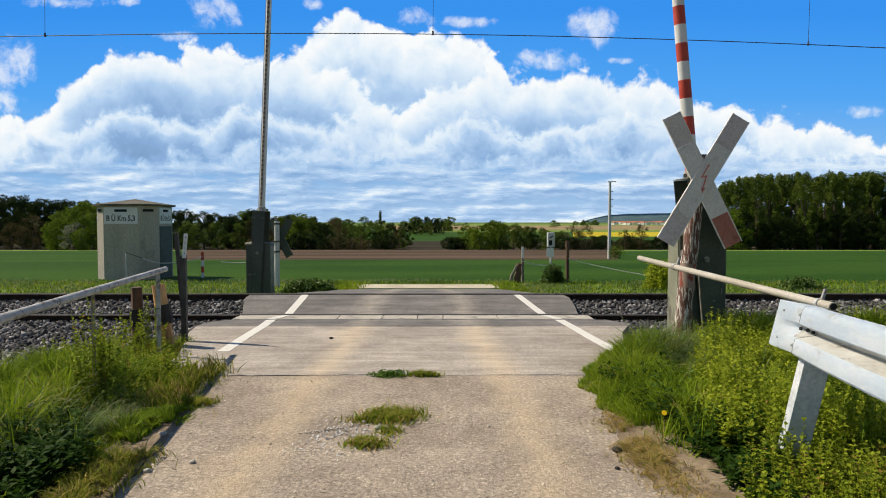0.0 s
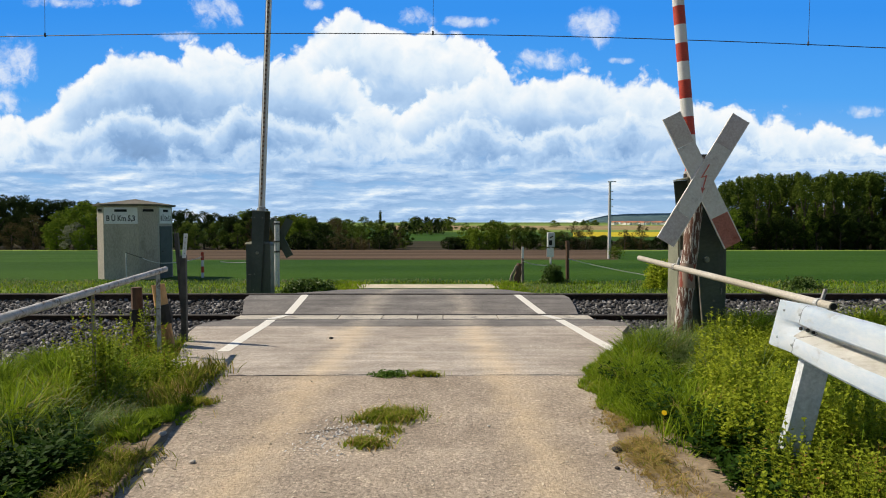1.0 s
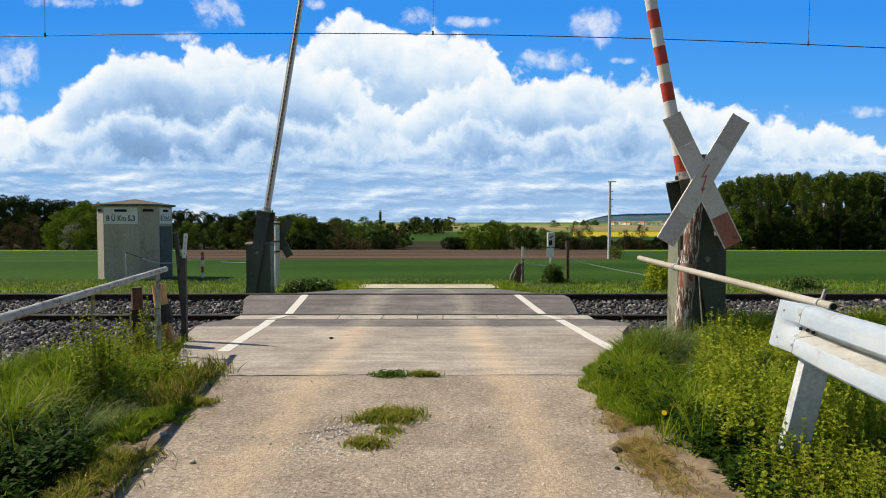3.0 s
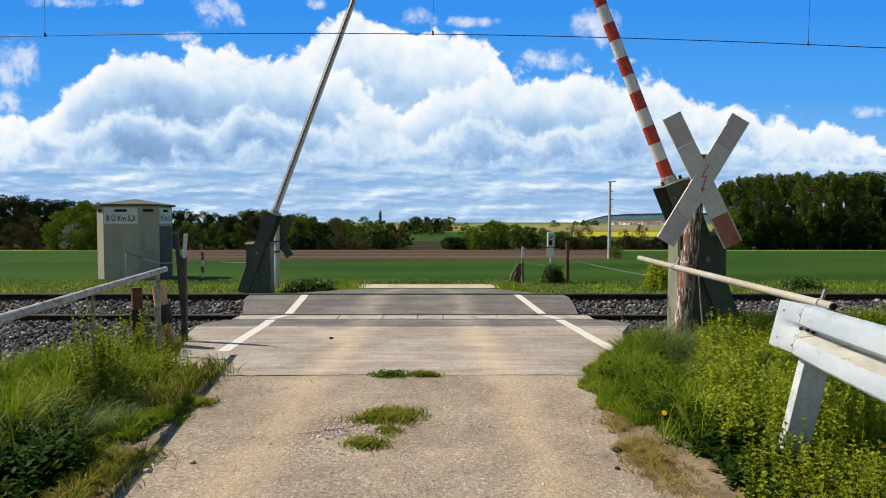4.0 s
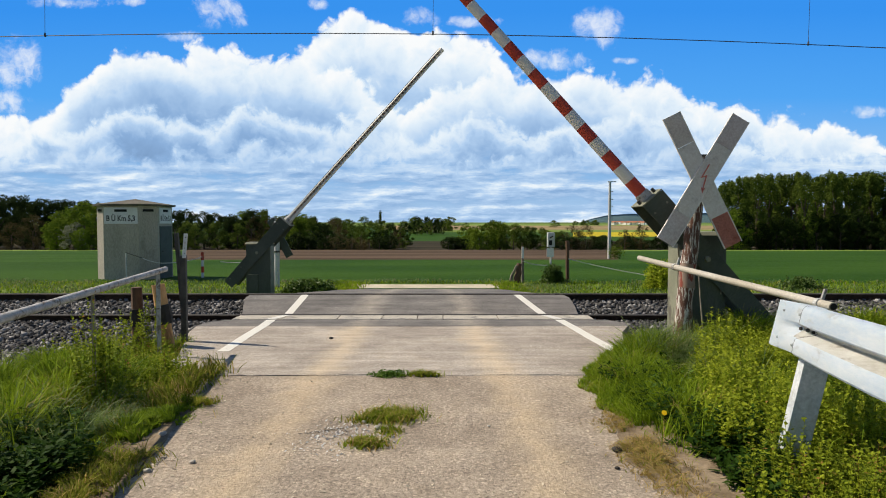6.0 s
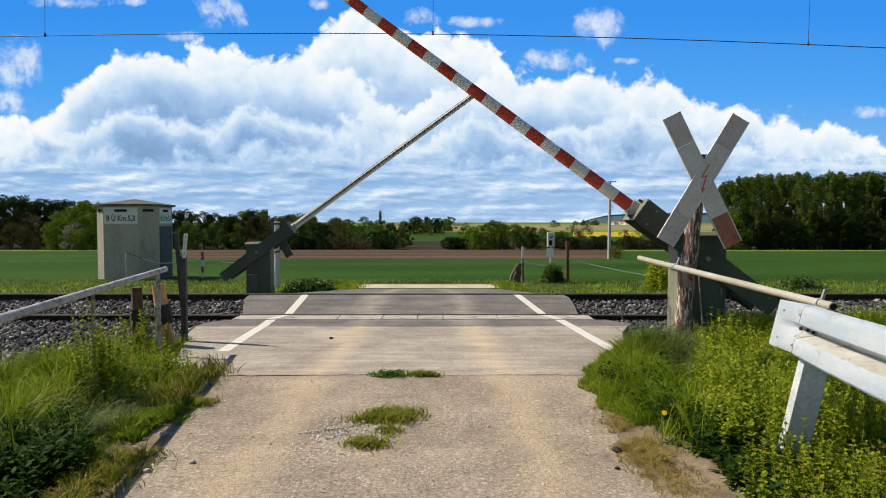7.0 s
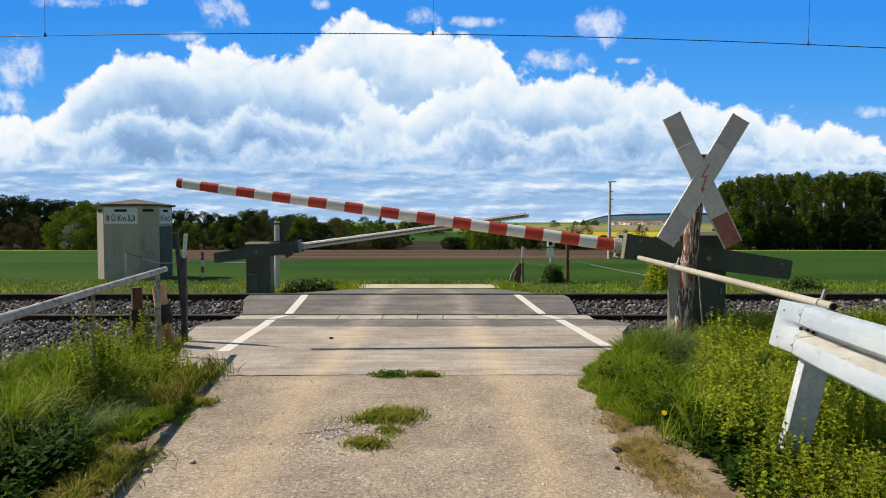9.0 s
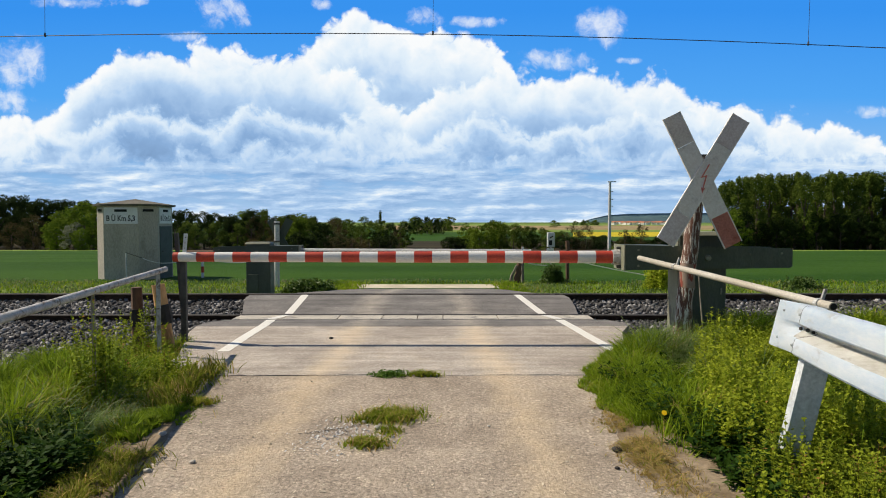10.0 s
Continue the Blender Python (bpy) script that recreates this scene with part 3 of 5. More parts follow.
        plate = [(-1.02, -0.155), (1.06, -0.125), (1.09, -0.10), (1.09, 0.10), (1.06, 0.125), (-1.02, 0.165)]
        part("side_plate", prism(plate, 0.012, "y", s * 0.25 - 0.006), MAT["olive"], boom)
        part("axle_bolt", tube((0.02, s * 0.25, 0.0), (0.02, s * 0.285, 0.0), 0.045, 0.035, 8), MAT["olive_light"], boom)
        for x, z in ((-0.86, 0.1), (-0.86, -0.1), (0.55, 0.05), (0.95, 0.06)):
            part("bolt", tube((x, s * 0.25, z), (x, s * 0.268, z), 0.016, 0.014, 6), MAT["olive_light"], boom)
        part("counterweight", box((0.34, 0.05, 0.2), (0.88, s * 0.222, 0), 0.01), MAT["olive"], boom)
    part("top_plate", box((0.62, 0.488, 0.012), (-0.70, 0, 0.150), 0.003), MAT["olive"], boom)
    part("end_plate", box((0.014, 0.51, 0.325), (-1.03, 0, 0.004), 0.003), MAT["olive_light"], boom)
    part("tail_tie", box((0.012, 0.488, 0.06), (1.055, 0, 0), 0.003), MAT["olive_light"], boom)
    part("clamp", tube((-1.037, 0, 0), (-1.13, 0, 0), 0.105, 0.095, 14), MAT["tube_grey"], boom)
    for z in (-0.12, 0.12):
        part("clamp_bolt", tube((-1.037, -0.08, z), (-1.09, -0.08, z), 0.022, 0.02, 6), MAT["dark_steel"], boom)
    x0, x1 = -1.07, -6.84
    rings = [x1] + [-(1.113 + 0.2357 * k) for k in range(24, -1, -1)] + [x0]
    bm = bmesh.new()
    sides, prev = 18, None
    for k, x in enumerate(rings):
        f = (x - x1) / (x0 - x1)
        ry, rz = 0.05 + 0.02 * f, 0.062 + 0.021 * f
        ring = [bm.verts.new((x, ry * math.cos(6.28319 * s / sides), rz * math.sin(6.28319 * s / sides))) for s in range(sides)]
        if prev:
            for s in range(sides):
                face = bm.faces.new((prev[s], prev[(s + 1) % sides], ring[(s + 1) % sides], ring[s]))
                face.material_index = 1 if k % 2 and not (back and ring[s].co.y + ring[(s + 1) % sides].co.y > -0.03) else 0
        else:
            bm.faces.new(ring[::-1]).material_index = 1
        prev = ring
    bm.faces.new(prev)
    bmesh.ops.recalc_face_normals(bm, faces=bm.faces)
    pole = part("boom", bm, [MAT["boom_white"], MAT["boom_red"]], boom, "tapered boom with red and white stripes", smooth=True)
    if back:
        part("rib", box((5.6, 0.012, 0.05), (-3.95, 0.064, 0), 0.003), MAT["tube_tan"], boom, "dirty open back of the boom")
        for k in range(46):
            part("slot", box((0.05, 0.012, 0.034), (-1.35 - 0.118 * k, 0.072, 0.0), 0.002), MAT["rusty"], boom)
        for s in (-1, 1):
            part("flange", box((5.7, 0.03, 0.014), (-3.95, 0.075, 0.055 * s), 0.003), MAT["boom_white"], boom)
    return boom


def build_barrier(m, back, label):
    """Cabinet with a sloped cap, door and plinth; the arm swings on its axle."""
    gate = thing("barrier", m, label, "barrier", "level crossing barriers")
    w, d, h = 0.60, 0.40, 1.40
    part("cabinet", box((w, d, h + 0.25), (-0.0, 0, h / 2 - 0.125), 0.015), MAT["olive"], gate)
    # thin paler sheet: sunlight on this side is put into its colour
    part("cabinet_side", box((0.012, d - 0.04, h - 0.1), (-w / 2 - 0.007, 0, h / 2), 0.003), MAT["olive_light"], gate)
    part("cap", box((w + 0.05, d + 0.05, 0.05), (0, 0, h + 0.022), 0.012, taper=(0.9, 0.8)), MAT["olive_light"], gate, "pale grey-green metal cap")
    part("door", box((w - 0.1, 0.012, 0.72), (0, -d / 2 - 0.007, 0.5), 0.004), MAT["olive"], gate)
    part("hinge", tube((w / 2 - 0.07, -d / 2 - 0.018, 0.25), (w / 2 - 0.07, -d / 2 - 0.018, 0.33), 0.012, sides=6), MAT["olive_light"], gate)
    part("hinge", tube((w / 2 - 0.07, -d / 2 - 0.018, 0.65), (w / 2 - 0.07, -d / 2 - 0.018, 0.73), 0.012, sides=6), MAT["olive_light"], gate)
    part("label_plate", box((0.05, 0.006, 0.085), (-w / 2 + 0.04, -d / 2 - 0.005, 1.17), 0.001), MAT["sign_white"], gate, "small blank white plate")
    part("service_cover", box((0.24, 0.014, 0.42), (0.12, d / 2 + 0.008, 0.42), 0.003), MAT["olive"], gate)
    part("cover_rim", box((0.26, 0.03, 0.014), (0.12, d / 2 + 0.014, 0.64), 0.003), MAT["olive_light"], gate)
    part("plinth", box((w + 0.1, d + 0.12, 0.3), (0, 0, -0.2), 0.02), MAT["concrete"], gate)
    boom = build_boom(back)
    boom.parent = gate
    return gate, boom


NEAR_GATE, NEAR_BOOM = build_barrier(pose(3.31, 8.46, 0.0), False, "olive-green barrier machine with a red and white boom beside the road")
FAR_GATE, FAR_BOOM = build_barrier(pose(-4.62, 16.4, -0.36, 0, 0, 180), True, "olive-green barrier machine seen from behind beyond the track")


# ---- crossbuck ----
def build_crossbuck():
    x = thing("crossbuck", Matrix(), "weathered white and faded red crossbuck on peeling wooden post", "road sign")
    part("post", tube((2.96, 8.12, -0.3), (3.05, 8.12, 0.75), 0.105, 0.1, 14, rings=6, wobble=0.008, seed=3), MAT["post_paint"], x, smooth=True)
    part("post", tube((3.05, 8.12, 0.75), (3.075, 8.12, 1.05), 0.1, 0.098, 14, rings=3, wobble=0.008, seed=4), MAT["post_red"], x, "red painted band of the post", smooth=True)
    part("post", tube((3.075, 8.12, 1.05), (3.21, 8.12, 2.37), 0.098, 0.085, 14, rings=7, wobble=0.008, seed=5), MAT["post_paint"], x, smooth=True)
    part("post_cap", box((0.2, 0.2, 0.03), (3.21, 8.12, 2.385), 0.006), MAT["dark_steel"], x)
    # each panel: length, centre, lean from upright; the end fields show faded red
    for name, lean, y, ends in (("panel", -26.4, 8.005, ("cross_faded", "cross_red")), ("panel", 30.8, 7.985, ("cross_pink", "cross_pink"))):
        b = new(name)
        b.parent = x
        b.matrix_basis = pose(3.185, y, 2.08, 0, lean, 0)
        part("board", box((0.215, 0.016, 0.96), (0, 0, 0), 0.004), MAT["cross_white"], b)
        part("end_field", box((0.215, 0.016, 0.40), (0, 0, 0.682), 0.004), MAT[ends[0]], b, "greyed pink end field")
        part("end_field", box((0.215, 0.016, 0.40), (0, 0, -0.682), 0.004), MAT[ends[1]], b, "faded red end field")
        part("rim", box((0.012, 0.03, 1.77), (-0.113, 0.004, 0), 0.003), MAT["cross_white"], b)
        part("rim", box((0.012, 0.03, 1.77), (0.113, 0.004, 0), 0.003), MAT["cross_white"], b)
    flash = [(0.040, 0.17), (-0.045, -0.005), (0.012, 0.012), (-0.014, -0.13), (-0.034, -0.11), (-0.012, -0.19), (0.022, -0.12), (0.001, -0.13), (0.032, 0.034), (-0.018, 0.018), (0.054, 0.165)]
    ob = part("lightning_flash", prism(flash, 0.004, "y"), MAT["bolt_red"], x, "small red lightning arrow")
    ob.matrix_basis = pose(3.195, 7.966, 2.11, 0, 4, 0)


build_crossbuck()


def build_far_crossbuck():
    """The cross for the other direction, seen from its dark back."""
    x = thing("crossbuck", pose(-4.97, 19.4, -0.36), "dark back of a crossbuck on a pale concrete post", "road sign")
    part("post", tube((0, 0, -0.25), (0.02, 0, 1.98), 0.085, 0.075, 12, rings=5, wobble=0.006, seed=12), MAT["pole_concrete"], x, smooth=True)
    for z in (1.05, 1.35, 1.88):
        part("clamp", tube((0, 0, z), (0, 0, z + 0.05), 0.105, 0.105, 10), MAT["dark_steel"], x)
    for lean in (-27, 27):
        b = new("panel")
        b.parent = x
        b.matrix_basis = pose(0.08, 0.12 + lean * 0.0005, 1.48, 0, lean, 0)
        part("board", box((0.21, 0.016, 1.25), (0, 0, 0), 0.004), MAT["olive"], b)
        part("rim", box((0.014, 0.03, 1.25), (-0.11, 0.0, 0), 0.003), MAT["olive"], b)
        part("rim", box((0.014, 0.03, 1.25), (0.11, 0.0, 0), 0.003), MAT["olive"], b)


build_far_crossbuck()


# ---- rails and guards beside the road ----
def build_rails():
    h = thing("handrail", Matrix(), "weathered grey tube handrail on thin steel posts", "handrail")
    pts = [(-3.36, 7.85, 1.0), (-2.73, 4.0, 0.962), (-2.42, 2.0, 0.945), (-2.3, -1.0, 0.93)]
    for k, (a, b) in enumerate(zip(pts, pts[1:])):
        part("rail_tube", tube(a, b, 0.032, 0.032, 14), MAT["tube_grey"], h, smooth=True)
    for (x, y), tall in zip(((-3.32, 7.55), (-2.985, 5.52), (-2.37, 0.8)), (1.25, 1.21, 1.15)):
        w = 0.05 if y > 7 else 0.032
        bm = box((w, 0.008, tall), (x, y, tall / 2 - 0.265), 0.002)
        box((0.008, w, tall), (x - w / 2 + 0.004, y + w / 2 + 0.004, tall / 2 - 0.265), 0.002, bm=bm)
        part("post", bm, MAT["tube_grey"] if y > 7 else MAT["wood_grey"], h, "angle-steel post")
    p = thing("pipe_rail", Matrix(), "bare tan steel pipe fixed as a rail beside the barrier", "handrail")
    part("pipe", tube((2.30, 7.6, 1.147), (2.58, 4.28, 1.0), 0.029, 0.029, 14), MAT["tube_tan"], p, smooth=True)
    part("pipe_mouth", tube((2.5805, 4.279, 1.0), (2.581, 4.272, 1.0), 0.023, 0.023, 12), MAT["slot_dark"], p)
    for x, y, z in ((2.568, 4.42, 1.006), (2.38, 6.65, 1.105)):
        part("clamp", tube((x, y - 0.02, z), (x, y + 0.02, z), 0.036, 0.036, 12), MAT["tube_grey"], p)
        part("clamp_bolt", box((0.02, 0.02, 0.09), (x + 0.03, y, z + 0.055), 0.003, Euler((0, 0.3, 0)).to_matrix()), MAT["tube_grey"], p)
    part("support", box((0.05, 0.05, 1.35), (2.556, 4.56, 0.31), 0.004), MAT["post_steel"], p)


build_rails()


def build_guardrail():
    """Steel W-beam on a channel post: an end length flattened to its tip, overlapped by the long one, with splice bolts."""
    g = thing("guardrail", Matrix(), "galvanised steel W-beam guardrail with bolts, dull and streaked", "guardrail")
    wave = [(0.03, 0.0), (0.062, 0.006), (0.075, 0.020), (0.078, 0.045), (0.078, 0.098), (0.070, 0.108), (0.014, 0.146), (0.006, 0.156), (0.014, 0.168), (0.068, 0.190), (0.078, 0.200), (0.078, 0.268), (0.075, 0.292), (0.062, 0.306), (0.03, 0.312)]
    line = [(2.355, 4.50, 0.712), (2.21, 3.90, 0.742), (2.09, 3.35, 0.757), (1.995, 2.83, 0.768), (1.93, 2.2, 0.78), (1.90, 1.4, 0.79), (1.90, -3.0, 0.80)]
    ys = [p[1] for p in line][::-1]
    on = lambda y: Vector([float(np.interp(y, ys, [p[i] for p in line][::-1])) for i in range(3)])

    def beam(y0, y1, n, lift, label="", flat=False, notch=0.0, name="beam", mats=("galvanised", "groove_dirt_reflection")):
        bm = bmesh.new()
        rows = []
        for k in range(n + 1):
            y = y0 + (y1 - y0) * k / n
            side = (on(y - 0.15) - on(y + 0.15)).cross(Vector((0, 0, 1))).normalized()
            f = min(1.0, max(0.0, (4.38 - y) / 0.42)) if flat else 1.0
            row = []
            for u, v in wave:
                p = on(y + (notch if (k == 0 or n == 1) and 0.11 < v < 0.2 else 0.0))
                out = 0.078 + (u - 0.078) * f
                row.append(bm.verts.new(p + side * (out + lift - 0.22 * v) + Vector((0, 0, v))))
            rows.append(row)
        for r, q in zip(rows, rows[1:]):
            for i in range(len(wave) - 1):
                face = bm.faces.new((r[i], r[i + 1], q[i + 1], q[i]))
                face.material_index = 1 if 5 <= i <= 8 and (not flat or r[0].co.y < 4.1) else 0
        bmesh.ops.solidify(bm, geom=bm.faces[:], thickness=0.004)
        return part(name, bm, [MAT[m] for m in mats], g, label, smooth=True)

    beam(4.50, 3.72, 12, 0.0, "flattened end length of the beam", flat=True)
    beam(3.93, -3.0, 40, 0.014, "long beam with dirt and a painted ground reflection in its groove", notch=-0.13)
    # near-black strip along the overlap draws its grime and the gap's shadow
    beam(3.942, 3.929, 1, 0.0125, "dark strip for grime and gap shadow where the lengths overlap", notch=-0.13, name="seam", mats=("slot_dark", "slot_dark"))
    side = (on(3.7) - on(4.1)).cross(Vector((0, 0, 1))).normalized()
    for y, z, r, mat in ((4.33, 0.25, 0.010, "post_steel"), (4.33, 0.07, 0.009, "post_steel"), (3.985, 0.25, 0.011, "post_steel"), (3.985, 0.06, 0.011, "post_steel"), (4.06, 0.157, 0.012, "dark_steel"), (3.965, 0.157, 0.014, "dark_steel"), (3.86, 0.157, 0.010, "dark_steel")):
        out = (0.02 if abs(z - 0.157) < 0.02 else 0.078) - 0.22 * z
        if y == 4.06:
            out += 0.012
        p = on(y) + side * out + Vector((0, 0, z))
        part("bolt", tube(p - side * 0.004, p + side * 0.012, r, r * 0.75, 8), MAT[mat], g)
    for x, y in ((2.255, 3.97), (2.0, -0.2)):
        web = box((0.15, 0.008, 1.5), (x + 0.06, y, 0.15), 0.002)
        box((0.008, 0.07, 1.5), (x - 0.016, y + 0.03, 0.15), 0.002, bm=web)
        box((0.008, 0.07, 1.5), (x + 0.136, y + 0.03, 0.15), 0.002, bm=web)
        post = part("post", web, MAT["post_steel"], g, "grey channel post with a bright flange")
        post.matrix_basis = pose(x, y, 0.75, 0, 12.5, 0) @ pose(-x, -y, -0.75)


build_guardrail()


# ---- hut ----
def build_hut():
    """Eight-sided rendered hut: wide faces with chamfered corners, hipped concrete roof, signs and air slots."""
    hut = thing("signal_hut", pose(-10.92, 23.1, -0.37), "grey rendered eight-sided railway hut with a hipped concrete roof", "hut")
    a, c = 0.60, 0.45
    w = a + c
    plan = [(-a, -w), (a, -w), (w, -a), (w, a), (a, w), (-a, w), (-w, a), (-w, -a)]
    h = 2.62
    part("wall", prism(plan, h, "z", -0.1), MAT["hut_render"], hut)
    grow = lambda f: [(x * f, y * f) for x, y in plan]
    bm = bmesh.new()
    lo = [bm.verts.new((x, y, h - 0.1)) for x, y in grow(1.1)]
    up = [bm.verts.new((x, y, h - 0.035)) for x, y in grow(1.11)]
    top = bm.verts.new((0, 0, h + 0.17))
    bm.faces.new(lo[::-1])
    for i in range(8):
        j = (i + 1) % 8
        bm.faces.new((lo[i], lo[j], up[j], up[i]))
        bm.faces.new((up[i], up[j], top))
    part("roof", bm, MAT["roof_concrete"], hut)

    def face_sign(m, width, text):
        s = new("sign")
        s.parent = hut
        s.matrix_basis = m
        tagged(s, "white enamel kilometre sign with black letters")
        part("plate", box((width, 0.012, 0.56), (0, 0, 0), 0.003), MAT["sign_white"], s)
        part("air_slot", box((0.42 if width > 0.8 else 0.34, 0.014, 0.085), (0, -0.004, 0.17), 0.003), MAT["slot_dark"], s)
        lettering("lettering", text, 0.26, pose(0, -0.0075, -0.10, 90, 0, 0), MAT["letter_black"], s, 0.001, 0.80 if width > 1.0 else 0.67)

    face_sign(pose(-0.0, -w - 0.008, h - 0.43), 1.14, "B Ü Km 5,3")
    face_sign(pose(w + 0.008, 0.02, h - 0.42, 0, 0, 90), 0.98, "B Ü Km 5,3")
    k = a + c / 2
    part("air_slot", box((0.36, 0.014, 0.085), (0, 0, 0), 0.003), MAT["slot_dark"], hut).matrix_basis = pose(k + 0.004, -k - 0.004, h - 0.25, 0, 0, 45)
    part("air_slot", box((0.36, 0.014, 0.085), (0, 0, 0), 0.003), MAT["slot_dark"], hut).matrix_basis = pose(-k - 0.004, -k - 0.004, h - 0.25, 0, 0, -45)
    part("door", box((0.02, 0.98, 1.85), (w + 0.011, 0.02, 0.9), 0.004), MAT["door_green"], hut, "dark green steel door")
    part("door_handle", tube((w + 0.02, -0.3, 0.95), (w + 0.06, -0.3, 0.95), 0.02, 0.02, 8), MAT["dark_steel"], hut)


build_hut()


# ---- posts and small things ----
def rod_post(name, x, y, z0, z1, r, material, label, category="post", lean=0.0, extra=None, sides=10):
    t = thing(name, pose(x, y, z0), label, category)
    part("shaft", tube((0, 0, -0.25), (lean, 0, z1 - z0), r * 1.05, r * 0.9, sides, rings=4, wobble=0.006, seed=int(x * 10)), material, t, smooth=True)
    return t


def rope_between(a, b, sag, label, material):
    t = thing("slack_rope", Matrix(), label, "rope")
    a, b = Vector(a), Vector(b)
    pts = [a.lerp(b, k / 10) - Vector((0, 0, sag * 4 * (k / 10) * (1 - k / 10))) for k in range(11)]
    part("strand", path_tube(pts, 0.013), material, t)


def build_small():
    # stumps and steel posts at the corner of the crossing
    t = rod_post("wooden_stump", -3.95, 8.35, -0.15, 0.73, 0.075, MAT["wood_dark"], "dark brown wooden stump with a tarred band in the grass", "post")
    part("tar_band", tube((0, 0, 0.38), (0, 0, 0.60), 0.086, 0.085, 10), MAT["tar"], t)
    t = rod_post("leaning_stump", -3.44, 8.2, -0.12, 0.78, 0.088, MAT["wood_orange"], "orange-brown leaning wooden stump with a black band", "post", lean=-0.17)
    part("tar_band", tube((-0.078, 0, 0.40), (-0.12, 0, 0.64), 0.1, 0.098, 10), MAT["tar"], t)
    t = thing("steel_post", pose(-3.42, 8.5, -0.2), "dark steel post leaning against a second one", "post")
    part("shaft", box((0.075, 0.06, 1.35), (0.02, 0, 0.66), 0.008), MAT["dark_steel"], t)
    part("shaft", box((0.05, 0.05, 1.1), (-0.05, 0.05, 1.08), 0.008, Euler((0, -0.07, 0)).to_matrix()), MAT["dark_steel"], t)
    part("reflector_plate", box((0.05, 0.012, 0.32), (0.055, -0.035, 1.46), 0.004, Euler((0, 0.09, 0)).to_matrix()), MAT["sign_white"], t, "white marker strip")
    for k in range(4):
        part("screw", tube((0.05 + 0.006 * k, -0.042, 1.36 + 0.07 * k), (0.05 + 0.006 * k, -0.046, 1.36 + 0.07 * k), 0.006, 0.006, 6), MAT["dark_steel"], t)
    t = thing("thin_stake", pose(3.17, 7.95, -0.1), "thin pale stick leaning against the barrier machine", "stake")
    part("stick", tube((0.06, 0, 0.0), (-0.02, 0.05, 1.05), 0.012, 0.008, 6, rings=3, wobble=0.004, seed=2), MAT["wood_grey"], t)
    # beyond the track
    t = thing("marker_post", pose(-8.6, 23.2, -0.37), "small red and white marker post in the grass", "post")
    for k in range(4):
        part("band", tube((0, 0, -0.05 + k * 0.22), (0, 0, 0.17 + k * 0.22), 0.055, 0.055, 10), MAT["boom_red" if k % 2 else "boom_white"], t)
    part("band", tube((0, 0, 0.83), (0, 0, 0.9), 0.055, 0.05, 10), MAT["boom_red"], t)
    corner = rod_post("fence_post", 2.55, 20.8, -0.36, 0.82, 0.05, MAT["wood_grey"], "grey wooden fence post with a white top", "fence post")
    part("white_tip", box((0.07, 0.02, 0.36), (0.0, -0.055, 0.98), 0.004), MAT["sign_white"], corner)
    rod_post("fence_post", 4.02, 20.9, -0.36, 1.0, 0.06, MAT["wood_dark"], "dark leaning wooden fence post", "fence post", lean=-0.02)
    t = thing("broken_stump", pose(2.33, 20.6, -0.37), "broken grey tree stump beside a fence post", "stump")
    part("stump", tube((0, 0, -0.1), (0.10, 0, 0.66), 0.13, 0.08, 9, rings=5, wobble=0.02, seed=8), MAT["wood_dark"], t)
    part("splinter", tube((-0.26, -0.03, -0.1), (-0.02, -0.08, 0.60), 0.06, 0.035, 7, rings=4, wobble=0.02, seed=9), MAT["wood_grey"], t)
    t = thing("control_box", pose(3.45, 20.8, -0.36), "grey signal box and white plate on a thin pole", "signal box")
    part("pole", tube((0, 0, -0.2), (0, 0, 1.2), 0.03, 0.03, 10), MAT["box_grey"], t)
    part("housing", box((0.22, 0.2, 0.47), (0, 0, 1.39), 0.02), MAT["box_grey"], t)
    part("window", box((0.1, 0.012, 0.16), (-0.02, -0.105, 1.30), 0.004), MAT["slot_dark"], t)
    part("hood", box((0.12, 0.05, 0.03), (0.0, -0.12, 1.48), 0.004, Euler((0, -0.5, 0)).to_matrix()), MAT["slot_dark"], t)
    part("plate", box((0.23, 0.014, 0.28), (-0.03, -0.11, 0.985), 0.004), MAT["boom_white"], t, "blank white plate")
    rope_between((-8.6, 23.15, 0.36), (-9.37, 21.6, 0.235), 0.06, "sagging white rope between posts by the hut", MAT["rope"])
    rope_between((-9.37, 21.6, 0.235), (-10.0, 21.6, 0.40), 0.03, "white end of a rope before the hut", MAT["rope"])
    rope_between((-10.0, 21.6, 0.40), (-10.56, 21.6, 0.59), 0.0, "dark rope taut before the hut", MAT["dark_steel"])
    rod_post("fence_post", -10.56, 21.62, -0.36, 0.6, 0.02, MAT["box_grey"], "thin grey stake before the hut", "fence post")
    rope_between((-8.0, 23.3, 0.18), (-7.0, 23.3, 0.16), 0.02, "short white rope end lying on the grass", MAT["rope"])
    rope_between((2.55, 20.75, 0.35), (3.3, 20.7, 0.22), 0.04, "white rope tied between fence posts", MAT["rope"])
    rope_between((4.02, 20.85, 0.42), (8.6, 20.2, -0.3), 0.12, "long slack rope hanging from a fence post", MAT["rope"])
    t = thing("utility_pole", pose(14.6, 57.0, ground_z(57)), "slim pale concrete utility pole in the field", "utility pole")
    part("pole", tube((0, 0, -0.5), (0, 0, 6.75), 0.17, 0.11, 12), MAT["pole_concrete"], t)
    part("crossarm", box((0.75, 0.08, 0.07), (0.18, 0, 6.75), 0.01), MAT["pole_concrete"], t)
    for z in (5.9, 5.2, 4.6):
        part("step_bracket", box((0.3, 0.05, 0.06), (0.15, 0, z), 0.01), MAT["pole_concrete"], t)


